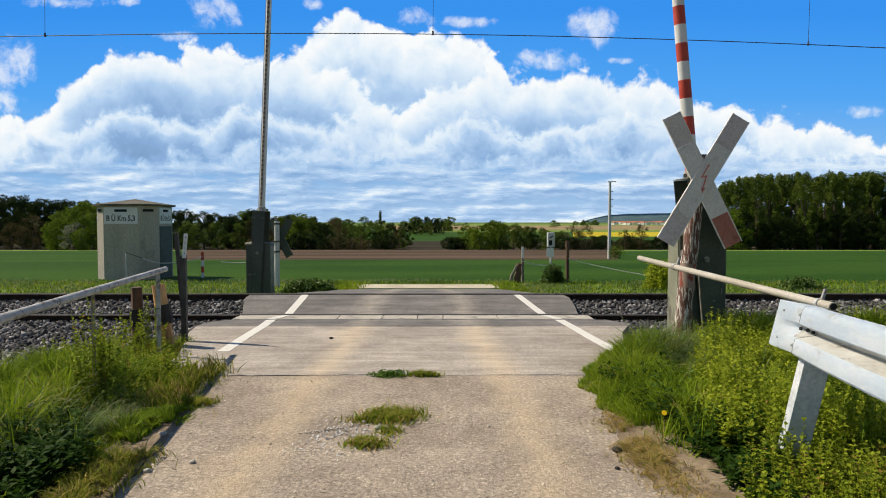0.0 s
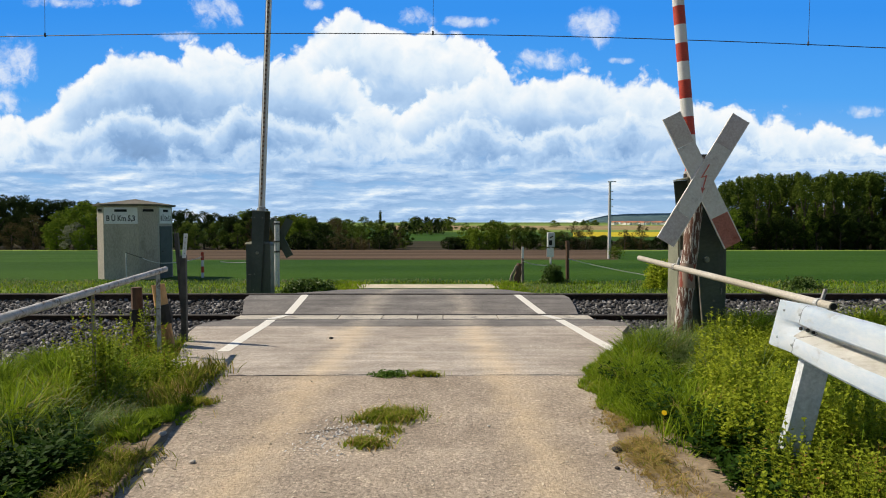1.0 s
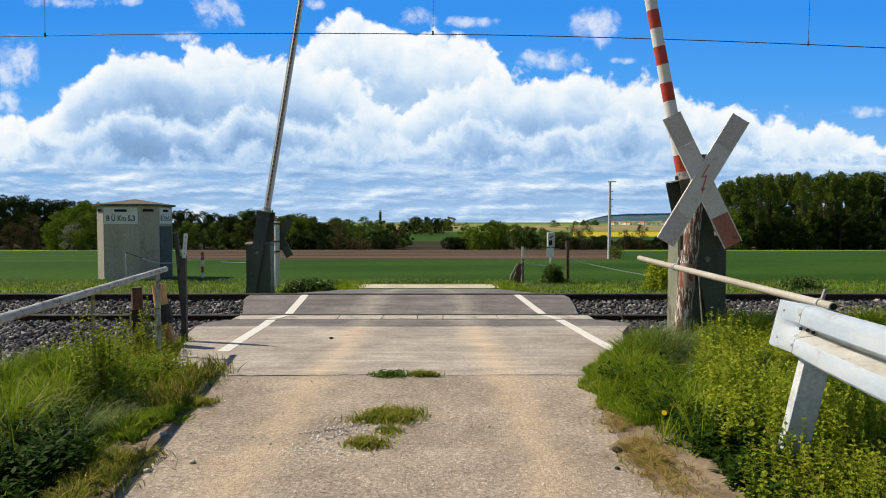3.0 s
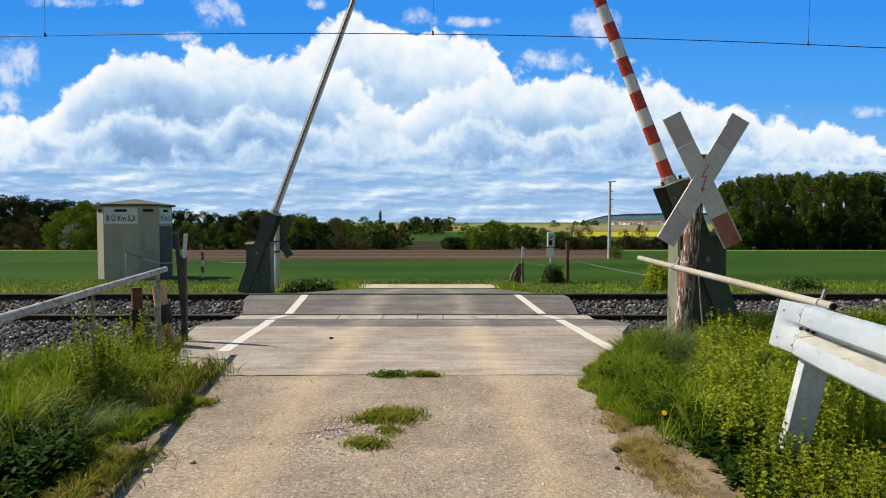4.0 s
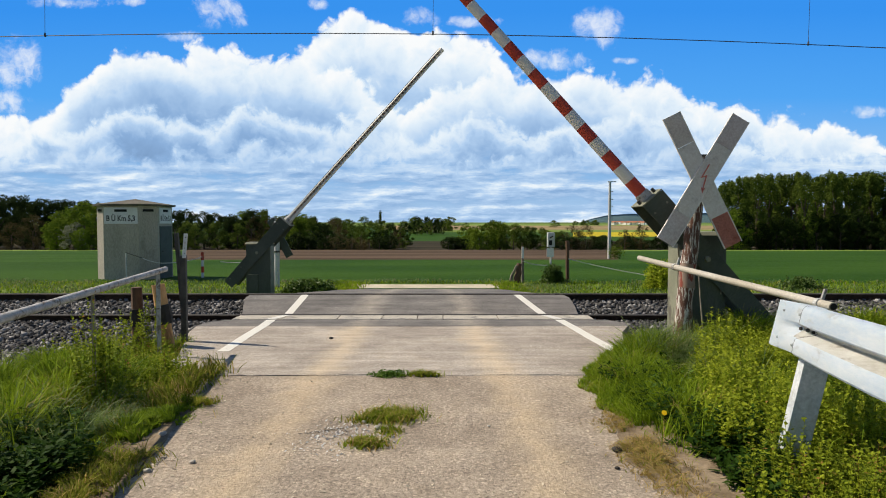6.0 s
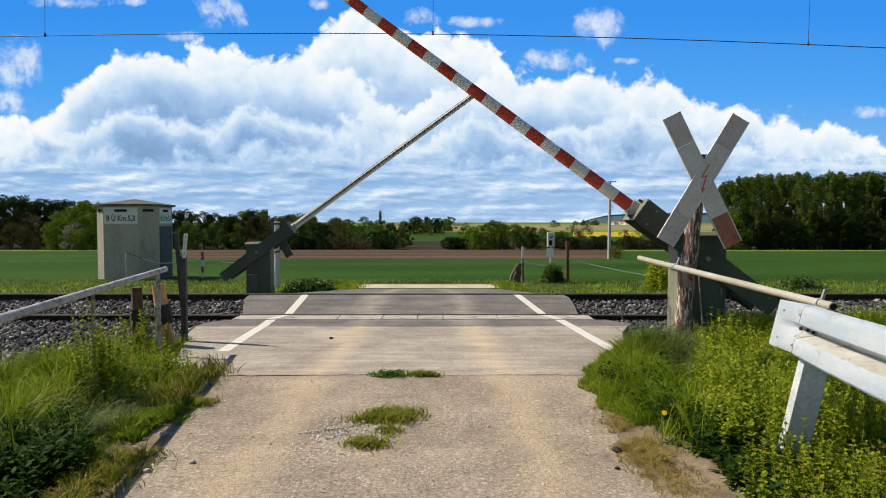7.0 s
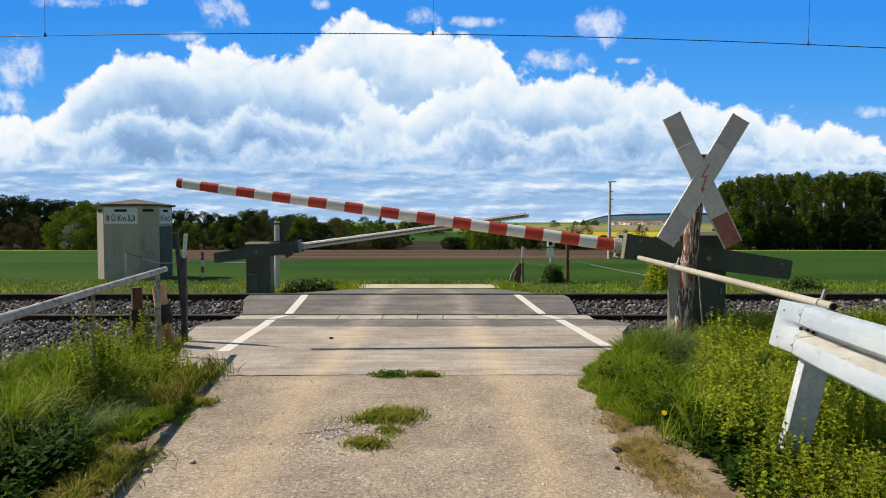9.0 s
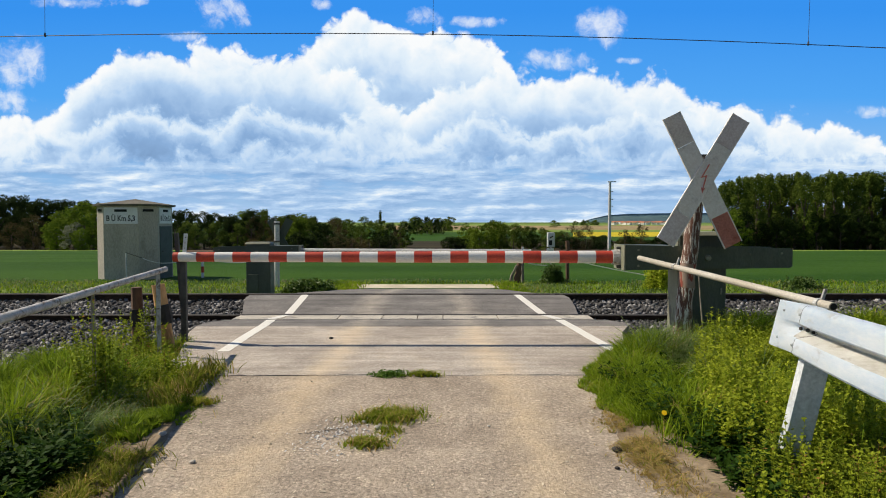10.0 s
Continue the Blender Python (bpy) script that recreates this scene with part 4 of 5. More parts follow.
def build_pebbles():
    """A few loose stones lying on the road."""
    for k, (x, y, r, mat) in enumerate(((1.18, 4.36, 0.035, "tar"), (1.10, 4.05, 0.016, "tar"), (-1.50, 8.68, 0.03, "tar"), (-0.62, 5.0, 0.018, "concrete"), (-0.50, 4.86, 0.022, "concrete"), (-1.62, 4.15, 0.02, "concrete"),
                                        (-1.85, 4.0, 0.024, "concrete"), (-2.05, 4.7, 0.03, "concrete"), (0.35, 4.9, 0.014, "concrete"), (-3.0, 7.2, 0.035, "concrete"), (-0.58, 4.92, 0.014, "concrete"))):
        bm = bmesh.new()
        bmesh.ops.create_icosphere(bm, subdivisions=2, radius=r)
        for v in bm.verts:
            v.co *= 1 + 0.35 * noise.noise(v.co * (0.8 / r) + Vector((k * 3.1, 0, 0)))
            v.co.z *= 0.6
        ob = mesh_object("pebble", bm, MAT[mat], smooth=True)
        ob.matrix_basis = pose(x, y, r * 0.45, 0, 0, k * 47)
        tagged(ob, "dark lump of tar on the road" if mat == "tar" else "small pale stone lying on the road", "stone", "stones on the road")


build_small()
build_pebbles()


# ---- grass, herbs and shrubs ----
def blades(name, pts, heights, width, lean, material, label, seed, category="grass", tussock=0.0):
    """Bent, pointed blades at the given roots, each five triangles."""
    rng = np.random.default_rng(seed)
    n = len(pts)
    ang = rng.uniform(0, 6.283, n)
    if tussock:
        cell = np.floor(pts[:, :2] / tussock)
        key = np.sin(cell[:, 0] * 12.9898 + cell[:, 1] * 78.233) * 43758.5453
        key2 = np.sin(cell[:, 0] * 39.346 + cell[:, 1] * 11.135) * 24634.634
        centre = (cell + np.c_[key % 1, key2 % 1]) * tussock
        off = pts[:, :2] - centre
        pts = np.c_[centre + off * 0.62, pts[:, 2]]
        ang = np.arctan2(off[:, 1], off[:, 0]) + rng.normal(0, 0.55, n)
        heights = heights * (0.7 + 0.6 * ((key * 1.7) % 1))
    out = np.c_[np.cos(ang), np.sin(ang), np.zeros(n)]
    face = rng.uniform(0, 6.283, n)
    side = np.c_[np.cos(face), np.sin(face), np.zeros(n)] * (width * rng.uniform(0.6, 1.3, n))[:, None]
    h = np.asarray(heights)[:, None]
    bend = (lean * rng.uniform(0.2, 1.5, n))[:, None] * h
    up = np.array([0, 0, 1.0])
    a = pts
    b = pts + up * h * 0.45 + out * bend * 0.22
    c = pts + up * h * 0.82 + out * bend * 0.6
    d = pts + up * h * (1 - 0.12 * np.minimum(1, bend / h)) + out * bend * 1.15
    v = np.stack([a - side * 0.5, a + side * 0.5, b - side * 0.45, b + side * 0.45, c - side * 0.3, c + side * 0.3, d], 1).reshape(-1, 3)
    t = np.array([[0, 1, 3], [0, 3, 2], [2, 3, 5], [2, 5, 4], [4, 5, 6]])[None] + (np.arange(n) * 7)[:, None, None]
    return tagged(tri_mesh(name, v, t.reshape(-1, 3), material), label, category, kind="stuff")


def leaf_cloud(pos, size, rng, flat=0.5):
    """Folded leaves, four corners each, turned at random; returns corners and triangles."""
    n = len(pos)
    nrm = rng.normal(0, 1, (n, 3))
    nrm[:, 2] = np.abs(nrm[:, 2]) + flat
    nrm /= np.linalg.norm(nrm, axis=1)[:, None]
    ref = rng.normal(0, 1, (n, 3))
    u = np.cross(nrm, ref)
    u /= np.linalg.norm(u, axis=1)[:, None]
    w = np.cross(nrm, u)
    s = (size * rng.uniform(0.6, 1.35, n))[:, None]
    v = np.stack([pos - u * s * 0.5, pos + w * s * 0.3 + nrm * s * 0.1, pos + u * s * 0.55, pos - w * s * 0.3 + nrm * s * 0.1], 1)
    t = np.array([[0, 2, 1], [0, 3, 2]])[None] + (np.arange(n) * 4)[:, None, None]
    return v.reshape(-1, 3), t.reshape(-1, 3)


def shrub_mass(name, roots, heights, leaves, size, material, label, seed, lean=0.35, category="shrub", low=0.1):
    """Many thin shoots with leaves along them."""
    rng = np.random.default_rng(seed)
    n = len(roots)
    ang = rng.uniform(0, 6.283, n)
    tip = np.c_[np.cos(ang), np.sin(ang)] * (rng.uniform(0.1, 1, n) * lean * heights)[:, None]
    f = rng.uniform(low, 1.0, (n, leaves))
    spread = 0.07 * (1.15 - f)
    p = np.stack([roots[:, None, 0] + tip[:, None, 0] * f ** 1.4 + rng.normal(0, 1, f.shape) * (spread * 0.5 + 0.012),
                  roots[:, None, 1] + tip[:, None, 1] * f ** 1.4 + rng.normal(0, 1, f.shape) * (spread * 0.5 + 0.012),
                  roots[:, None, 2] + heights[:, None] * f], -1).reshape(-1, 3)
    v, t = leaf_cloud(p, size, rng)
    return tagged(tri_mesh(name, v, t, material), label, category, kind="stuff")


def scatter(rng, n, x0, x1, y0, y1, keep):
    p = np.c_[rng.uniform(x0, x1, n), rng.uniform(y0, y1, n)]
    return p[keep(p[:, 0], p[:, 1])]


def with_z(p, z):
    return np.c_[p, np.broadcast_to(z, len(p))]


def patchy(p, scale, seed):
    """Smooth uneven values between about 0 and 1 over the plan."""
    return np.array([noise.noise((x * scale + seed, y * scale, seed * 1.7)) for x, y in p]) * 0.7 + 0.5


def left_edge(y):
    return np.interp(y, [-2, 2, 3.6, 4.4, 5.3, 5.7, 6.3, 6.7, 7.0, 7.6, 8.7, 9.6], [-2.2, -1.96, -2.0, -2.06, -2.24, -2.20, -2.16, -2.42, -2.8, -3.1, -3.25, -3.7])


def right_edge(y):
    return np.interp(y, [-2, 2, 3.6, 4.3, 4.84, 5.6, 6.2, 7.0, 7.9, 8.8, 9.6], [1.75, 1.56, 1.48, 1.50, 1.43, 1.37, 1.36, 1.62, 2.10, 2.5, 2.9])


def leafy_plants(name, roots, radius, height, shoots, pairs, size, material, label, seed, category="shrub", upright=0.5, length=1.0):
    """Bushy plants: shoots fan out from each root, with leaves in pairs along the upper part and a rosette at the tip."""
    rng = np.random.default_rng(seed)
    n = len(roots) * shoots
    root = np.repeat(roots, shoots, 0)
    r, h = np.repeat(radius, shoots), np.repeat(height, shoots)
    a = rng.uniform(0, 6.283, n)
    out = np.sqrt(rng.uniform(0, 1, n))
    foot = root + np.c_[np.cos(a), np.sin(a), np.zeros(n)] * (r * out * 0.45)[:, None]
    top = root + np.c_[np.cos(a) * r * out, np.sin(a) * r * out, h * (1.0 - 0.5 * out ** 2.2) * rng.uniform(0.72, 1.08, n)]
    k = pairs * 2
    f = np.repeat(np.linspace(0.30, 1.0, pairs), 2)[None] + rng.uniform(-0.03, 0.03, (n, k))
    axis = top - foot
    at = foot[:, None] + axis[:, None] * f[..., None]
    at[..., 2] += (0.10 * h * out)[:, None] * np.sin(np.clip(f, 0, 1) * 3.1416)
    turn = rng.uniform(0, 6.283, (n, 1)) + np.tile([0, 3.1416], pairs)[None] + np.repeat(np.arange(pairs), 2)[None] * 1.5708 + rng.normal(0, 0.35, (n, k))
    lift = upright * (0.3 + 0.9 * f) + rng.normal(0, 0.25, (n, k))
    d = np.stack([np.cos(turn) * np.cos(lift), np.sin(turn) * np.cos(lift), np.sin(lift)], -1).reshape(-1, 3)
    w = np.stack([-np.sin(turn), np.cos(turn), rng.normal(0, 0.25, turn.shape)], -1).reshape(-1, 3)
    nrm = np.cross(d, w)
    s = (size * (1.15 - 0.5 * f) * rng.uniform(0.7, 1.3, (n, k))).reshape(-1)[:, None]
    b = at.reshape(-1, 3)
    v = np.stack([b, b + d * s * 0.42 * length + w * s * 0.36 + nrm * s * 0.06, b + d * s * length - nrm * s * 0.10, b + d * s * 0.42 * length - w * s * 0.36 + nrm * s * 0.06], 1)
    t = np.array([[0, 2, 1], [0, 3, 2]])[None] + (np.arange(n * k) * 4)[:, None, None]
    # the stems, three-sided and bent once
    mid = foot + axis * 0.55
    mid[:, 2] += 0.10 * h * out
    ring = np.array([[0.003, 0, 0], [-0.0015, 0.0026, 0], [-0.0015, -0.0026, 0]])
    sv = np.concatenate([foot[:, None] + ring, mid[:, None] + ring * 0.8, top[:, None] + ring * 0.3], 1)
    st = np.array([[i + o, (i + 1) % 3 + o, (i + 1) % 3 + 3 + o] for o in (0, 3) for i in range(3)] + [[i + o, (i + 1) % 3 + 3 + o, i + 3 + o] for o in (0, 3) for i in range(3)])
    st = st[None] + (np.arange(n) * 9)[:, None, None] + v.shape[0] * 4
    return tagged(tri_mesh(name, np.concatenate([v.reshape(-1, 3), sv.reshape(-1, 3)]), np.concatenate([t.reshape(-1, 3), st.reshape(-1, 3)]), material), label, category, kind="stuff")


def spaced(rng, n, gap, x0, x1, y0, y1, keep):
    """Scattered spots that keep a distance from one another."""
    out = []
    for p in scatter(rng, n, x0, x1, y0, y1, keep):
        if all((p[0] - q[0]) ** 2 + (p[1] - q[1]) ** 2 > gap * gap for q in out):
            out.append(p)
    return np.array(out)


def build_verges():
    rng = np.random.default_rng(11)
    z = -0.06
    # the bank on the handrail's side
    p = scatter(rng, 190000, -7.5, -1.9, 1.6, 8.9, lambda x, y: (x < left_edge(y) + 0.1) & (y < np.interp(x, [-7.5, -4.6, -4.0, -3.6, -3.3], [6.3, 6.7, 7.0, 8.1, 8.9]) + 0.2 * np.sin(x * 5)))
    edge = left_edge(p[:, 1]) - p[:, 0]
    k = patchy(p, 1.7, 3.0)
    k2 = patchy(p, 0.8, 8.0)
    keep = rng.uniform(0, 1, len(p)) < np.clip(0.25 + edge * 1.6, 0, 1) * np.clip(k * 2.6 - 0.5, 0.06, 1) * np.where((p[:, 1] < 4.4) & (p[:, 0] < -0.42 - 0.50 * p[:, 1]), 0.22, 1.0)
    p, edge, k, k2 = p[keep], edge[keep], k[keep], k2[keep]
    h = (0.07 + 0.22 * np.clip(edge / 0.9, 0, 1)) * (0.35 + 1.15 * k) * rng.uniform(0.5, 1.25, len(p))
    dry = (rng.uniform(0, 1, len(p)) < np.clip(0.8 - edge * 1.4, 0.05, 0.8)) | (k2 > 0.86)
    pale = np.exp(-((p[:, 0] + 2.65) / 0.32) ** 2 - ((p[:, 1] - 4.95) / 0.55) ** 2)
    seed = (~dry) & ((rng.uniform(0, 1, len(p)) < pale * 1.2) | ((k2 < 0.12) & (edge > 0.3)))
    g = ~dry & ~seed
    blades("verge_grass", with_z(p[g], z), h[g], 0.0085, 0.75, MAT["grass"], "long fresh green grass on the road verge", 21, tussock=0.19)
    blades("dry_grass", with_z(p[dry], z), h[dry] * 0.75, 0.006, 0.9, MAT["grass_dry"], "short yellowed grass along the road edge", 22, tussock=0.12)
    blades("seeding_grass", with_z(p[seed], z), h[seed] * 1.15, 0.006, 1.3, MAT["grass_blue"], "pale arching seed grass on the verge", 23, tussock=0.21)
    q = spaced(rng, 2400, 0.10, -4.6, -2.2, 2.4, 4.9, lambda x, y: (x < left_edge(y) - 0.30) & (x < -0.30 - 0.50 * y))
    leafy_plants("verge_herbs", with_z(q, z), rng.uniform(0.10, 0.18, len(q)), rng.uniform(0.20, 0.36, len(q)), 9, 5, 0.060, MAT["herb"], "dark broad-leaved herbs among the grass", 24, "herbs", 0.3, 1.5)
    q = spaced(rng, 900, 0.17, -4.4, -2.55, 5.3, 7.6, lambda x, y: (x < left_edge(y) - 0.2) & (x > -0.62 * y))
    leafy_plants("verge_shrub", with_z(q, -0.08), rng.uniform(0.10, 0.20, len(q)), rng.uniform(0.22, 0.46, len(q)), 9, 7, 0.042, MAT["shrub"], "low yellow-green shrub growing round the handrail posts", 25)
    q = np.array([(-2.98, 5.45), (-3.05, 5.62), (-2.9, 5.6), (-3.55, 7.9), (-3.75, 7.6)])
    leafy_plants("verge_shrub", with_z(q, -0.08), np.full(len(q), 0.2), np.array([1.05, 0.9, 0.8, 0.85, 0.7]), 15, 12, 0.045, MAT["shrub"], "thin yellow-green shoots climbing round a post", 26, upright=0.7)
    # the side of the guardrail: fine grass towards the road, leafy shrubs behind
    p = scatter(rng, 230000, 1.2, 7.0, 1.6, 8.9, lambda x, y: (x > right_edge(y) - 0.12) & (y < 8.7 - 0.12 * np.maximum(0, x - 3.4)))
    edge = p[:, 0] - right_edge(p[:, 1])
    k = patchy(p, 1.5, 5.0)
    shrubs = (p[:, 0] > 0.40 * p[:, 1] + 0.1) & (p[:, 1] < 7.4)
    weeds = (p[:, 1] < 5.0) & (edge > 0.22)
    keep = rng.uniform(0, 1, len(p)) < np.clip(0.3 + edge * 2.0, 0, 1) * np.clip(k * 2.4 - 0.35, 0.12, 1) * np.where(shrubs, 0.10, 1.0) * np.where(weeds, 0.25, 1.0)
    p, edge, k = p[keep], edge[keep], k[keep]
    h = (0.06 + 0.27 * np.clip(edge / 0.5, 0, 1)) * (0.45 + 1.0 * k) * rng.uniform(0.5, 1.25, len(p))
    dry = rng.uniform(0, 1, len(p)) < np.clip(0.95 - edge * 2.4 - 0.75 * (p[:, 1] > 5.2), 0.02, 0.9)
    blue = np.exp(-((p[:, 0] - 2.75) / 0.40) ** 2 - ((p[:, 1] - 6.9) / 0.9) ** 2)
    seed = ~dry & (rng.uniform(0, 1, len(p)) < blue * 1.1)
    g = ~dry & ~seed
    blades("verge_grass", with_z(p[g], z), h[g], 0.0085, 0.75, MAT["grass"], "tall fresh green grass beside the crossing", 31, tussock=0.19)
    blades("dry_grass", with_z(p[dry], z), h[dry] * 0.55, 0.005, 1.1, MAT["grass_dry"], "dry straw-coloured grass at the road edge", 32, tussock=0.12)
    blades("seeding_grass", with_z(p[seed], z), h[seed] * 1.25, 0.0065, 1.0, MAT["grass_blue"], "tall bluish seed grass by the sign post", 33, tussock=0.21)
    q = spaced(rng, 5000, 0.15, 1.9, 5.6, 4.2, 8.0, lambda x, y: (x > 0.41 * y) & (x < 0.70 * y) & (x > right_edge(y) + 0.45))
    k = patchy(q, 1.8, 14.0)
    leafy_plants("roadside_shrub", with_z(q, -0.08), 0.12 + 0.14 * k, 0.24 + 0.50 * k, 13, 9, 0.049, MAT["shrub_bright"], "dense yellow-green small-leaved shrub behind the guardrail", 34)
    q = spaced(rng, 3200, 0.155, 1.3, 3.6, 2.2, 4.3, lambda x, y: (x > 0.50 * y) & (x < 0.50 * y + 1.4) & (x > right_edge(y) + 0.12))
    k = patchy(q, 2.0, 19.0)
    q, k = q[k > 0.3], k[k > 0.3]
    leafy_plants("roadside_shrub", with_z(q, -0.08), 0.11 + 0.12 * k, 0.14 + 0.46 * k, 12, 10, 0.037, MAT["shrub"], "leafy light green shrub under the guardrail", 35)
    q = spaced(rng, 3200, 0.10, 1.5, 3.0, 2.6, 6.4, lambda x, y: (x > right_edge(y) + 0.24) & (x < right_edge(y) + 1.1) & (x < 0.53 * y))
    leafy_plants("verge_herbs", with_z(q, z), rng.uniform(0.09, 0.17, len(q)), rng.uniform(0.15, 0.34, len(q)), 6, 5, 0.058, MAT["herb"], "dark green broad-leaved weeds on the verge", 36, "herbs", 0.35, 1.5)
    q = spaced(rng, 500, 0.2, 1.7, 2.9, 5.0, 7.6, lambda x, y: (x > right_edge(y) + 0.22) & (x < 0.41 * y))
    leafy_plants("verge_herbs", with_z(q, z), rng.uniform(0.10, 0.18, len(q)), rng.uniform(0.18, 0.36, len(q)), 6, 6, 0.045, MAT["herb_light"], "mid-green leafy weeds standing in the grass", 38, "herbs", 0.35, 1.3)
    q = np.c_[rng.uniform(0, 1, 9000) ** 1.5 * 0.5, rng.uniform(4.9, 8.0, 9000)]
    q[:, 0] += right_edge(q[:, 1]) - 0.03 + 0.05 * np.sin(q[:, 1] * 9)
    blades("verge_grass", with_z(q, -0.01), rng.uniform(0.06, 0.26, len(q)) * np.clip(0.35 + (q[:, 0] - right_edge(q[:, 1])) * 2.2, 0.25, 1.1), 0.007, 1.0, MAT["grass"], "fresh green grass leaning over the asphalt", 49, tussock=0.09)
    d = thing("dandelion", pose(1.52, 4.46, -0.06), "single yellow dandelion flower among weeds", "flower")
    part("stalk", tube((0, 0, 0), (0.0, -0.02, 0.3), 0.004, 0.003, 6), MAT["grass"], d)
    part("petals", tube((0, -0.03, 0.3), (0, -0.045, 0.312), 0.012, 0.019, 12), MAT["dandelion"], d, "yellow flower head")
    q = np.c_[rng.normal(1.36, 0.09, 5000), rng.normal(4.42, 0.42, 5000)]
    q = q[patchy(q, 2.5, 41.0) > 0.42]
    blades("dry_grass", with_z(q, 0.004), rng.uniform(0.012, 0.045, len(q)), 0.005, 2.0, MAT["straw"], "flattened straw-coloured grass at the road edge", 43, tussock=0.1)
    q = np.c_[rng.normal(-2.42, 0.10, 1500), rng.uniform(5.3, 6.9, 1500)]
    blades("dry_grass", with_z(q, -0.01), rng.uniform(0.05, 0.2, 1500), 0.008, 0.8, MAT["grass_dry"], "yellow-green grass spreading over the road edge", 44, tussock=0.16)
    q = np.c_[rng.normal(-2.30, 0.12, 12000), rng.uniform(3.9, 5.9, 12000)]
    k = patchy(q, 2.6, 31.0)
    q, k = q[k > 0.46], k[k > 0.46]
    blades("verge_grass", with_z(q, 0.004), rng.uniform(0.04, 0.12, len(q)) * (0.3 + k) * np.clip((-2.0 - q[:, 0]) * 4, 0.2, 1.4), 0.008, 1.0, MAT["grass"], "fresh grass clumps on the soil beside the road", 48, tussock=0.15)
    q = np.c_[rng.normal(-2.08, 0.10, 7000), rng.uniform(3.0, 5.6, 7000)]
    q = q[patchy(q, 2.4, 31.0) > 0.55]
    blades("dry_grass", with_z(q, 0.004), rng.uniform(0.02, 0.09, len(q)), 0.006, 1.2, MAT["grass_dry"], "low patchy grass creeping over the asphalt", 45, tussock=0.12)
    q = np.r_[np.c_[rng.normal(-2.9, 0.25, 1600), rng.uniform(17.0, 20.3, 1600)], np.c_[rng.normal(1.95, 0.22, 1600), rng.uniform(17.0, 20.3, 1600)]]
    blades("far_grass", with_z(q, -0.35), rng.uniform(0.05, 0.18, len(q)), 0.02, 0.8, MAT["grass"], "yellow-green grass fringing the gravel path", 47, tussock=0.2)
    q = np.r_[scatter(rng, 16000, -7.5, -2.1, -9, 1.6, lambda x, y: x < -2.1), scatter(rng, 16000, 1.8, 7.5, -9, 1.6, lambda x, y: x > 1.8)]
    blades("verge_grass", with_z(q, -0.08), rng.uniform(0.1, 0.35, len(q)), 0.014, 0.7, MAT["grass"], "green verge grass further along the road", 46, tussock=0.2)
    # tufts growing out of the road
    for cx, cy, rx, ry, n, hh in ((-0.40, 5.14, 0.19, 0.16, 2200, 0.055), (-0.53, 4.50, 0.13, 0.09, 900, 0.045), (-0.20, 6.56, 0.14, 0.05, 800, 0.045), (-0.58, 5.06, 0.15, 0.07, 600, 0.04), (-0.40, 4.78, 0.08, 0.10, 350, 0.035)):
        for mat, share, add in (("grass", 0.4, 0), ("grass_dry", 0.6, 7)):
            m = int(n * share)
            q = np.c_[rng.normal(cx, rx * 0.55, m), rng.normal(cy, ry * 0.55, m)]
            blades("grass_tuft", with_z(q, 0.0), rng.uniform(0.4, 1.3, m) * hh, 0.007, 1.2, MAT[mat], "small yellowish tuft of grass growing through the asphalt", int(cy * 100) + add, tussock=0.06)
    q = np.c_[rng.normal(-0.54, 0.07, 90), rng.normal(6.56, 0.03, 90)]
    shrub_mass("weed_tuft", with_z(q, 0.0), rng.uniform(0.02, 0.06, 90), 8, 0.03, MAT["herb_light"], "flat green weed in a crack of the road", 37, category="herbs")
    n = 700
    q = scatter(rng, n, -2.0, 1.6, 2.6, 6.5, lambda x, y: (x > left_edge(y) + 0.02) & (x < right_edge(y)))
    v, t = leaf_cloud(with_z(q, 0.004), 0.022, rng, 2.0)
    tagged(tri_mesh("loose_grit", v, t, MAT["gravel"]), "loose pale grit lying on the road", "grit", kind="stuff")
    q = np.c_[rng.normal(-0.72, 0.16, 420), rng.normal(4.70, 0.17, 420)]
    v, t = leaf_cloud(with_z(q, 0.005), 0.020, rng, 1.0)
    tagged(tri_mesh("loose_grit", v, t, MAT["pole_concrete"]), "pale stone chips broken out beside the crack", "grit", kind="stuff")
    # beyond the track
    p = scatter(rng, 34000, -16, 16, 14.8, 21.4, lambda x, y: ~((x > -3.0) & (x < 1.9) & (y < 20.4)))
    k = patchy(p, 0.7, 9.0)
    keep = rng.uniform(0, 1, len(p)) < np.clip(k * 1.5, 0.2, 1)
    p, k = p[keep], k[keep]
    far_z = np.interp(p[:, 1], PROFILE_Y, PROFILE_Z)
    h = rng.uniform(0.03, 0.13, len(p)) * (0.5 + 0.8 * k)
    blades("far_grass", with_z(p, far_z), h, 0.026, 0.6, MAT["grass_blue"], "rough grass strip beyond the track", 41)
    p2 = scatter(rng, 14000, -16, 16, 15.5, 21.0, lambda x, y: ~((x > -3.0) & (x < 1.9) & (y < 20.4)))
    blades("far_grass", with_z(p2, np.interp(p2[:, 1], PROFILE_Y, PROFILE_Z)), rng.uniform(0.03, 0.12, len(p2)), 0.03, 0.7, MAT["grass"], "fresh green grass strip beyond the track", 42)
    for cx, cy, rx, ry, n, hh, label in ((-3.55, 17.2, 0.75, 0.5, 420, 0.42, "low dark green bush at the end of the crossing"), (6.2, 18.6, 0.36, 0.35, 260, 0.85, "light green bush beyond the track"),
                                         (3.5, 20.6, 0.32, 0.25, 220, 0.62, "ivy-covered stump under the signal box"), (10.2, 18.4, 0.5, 0.4, 120, 0.4, "small bush beyond the track")):
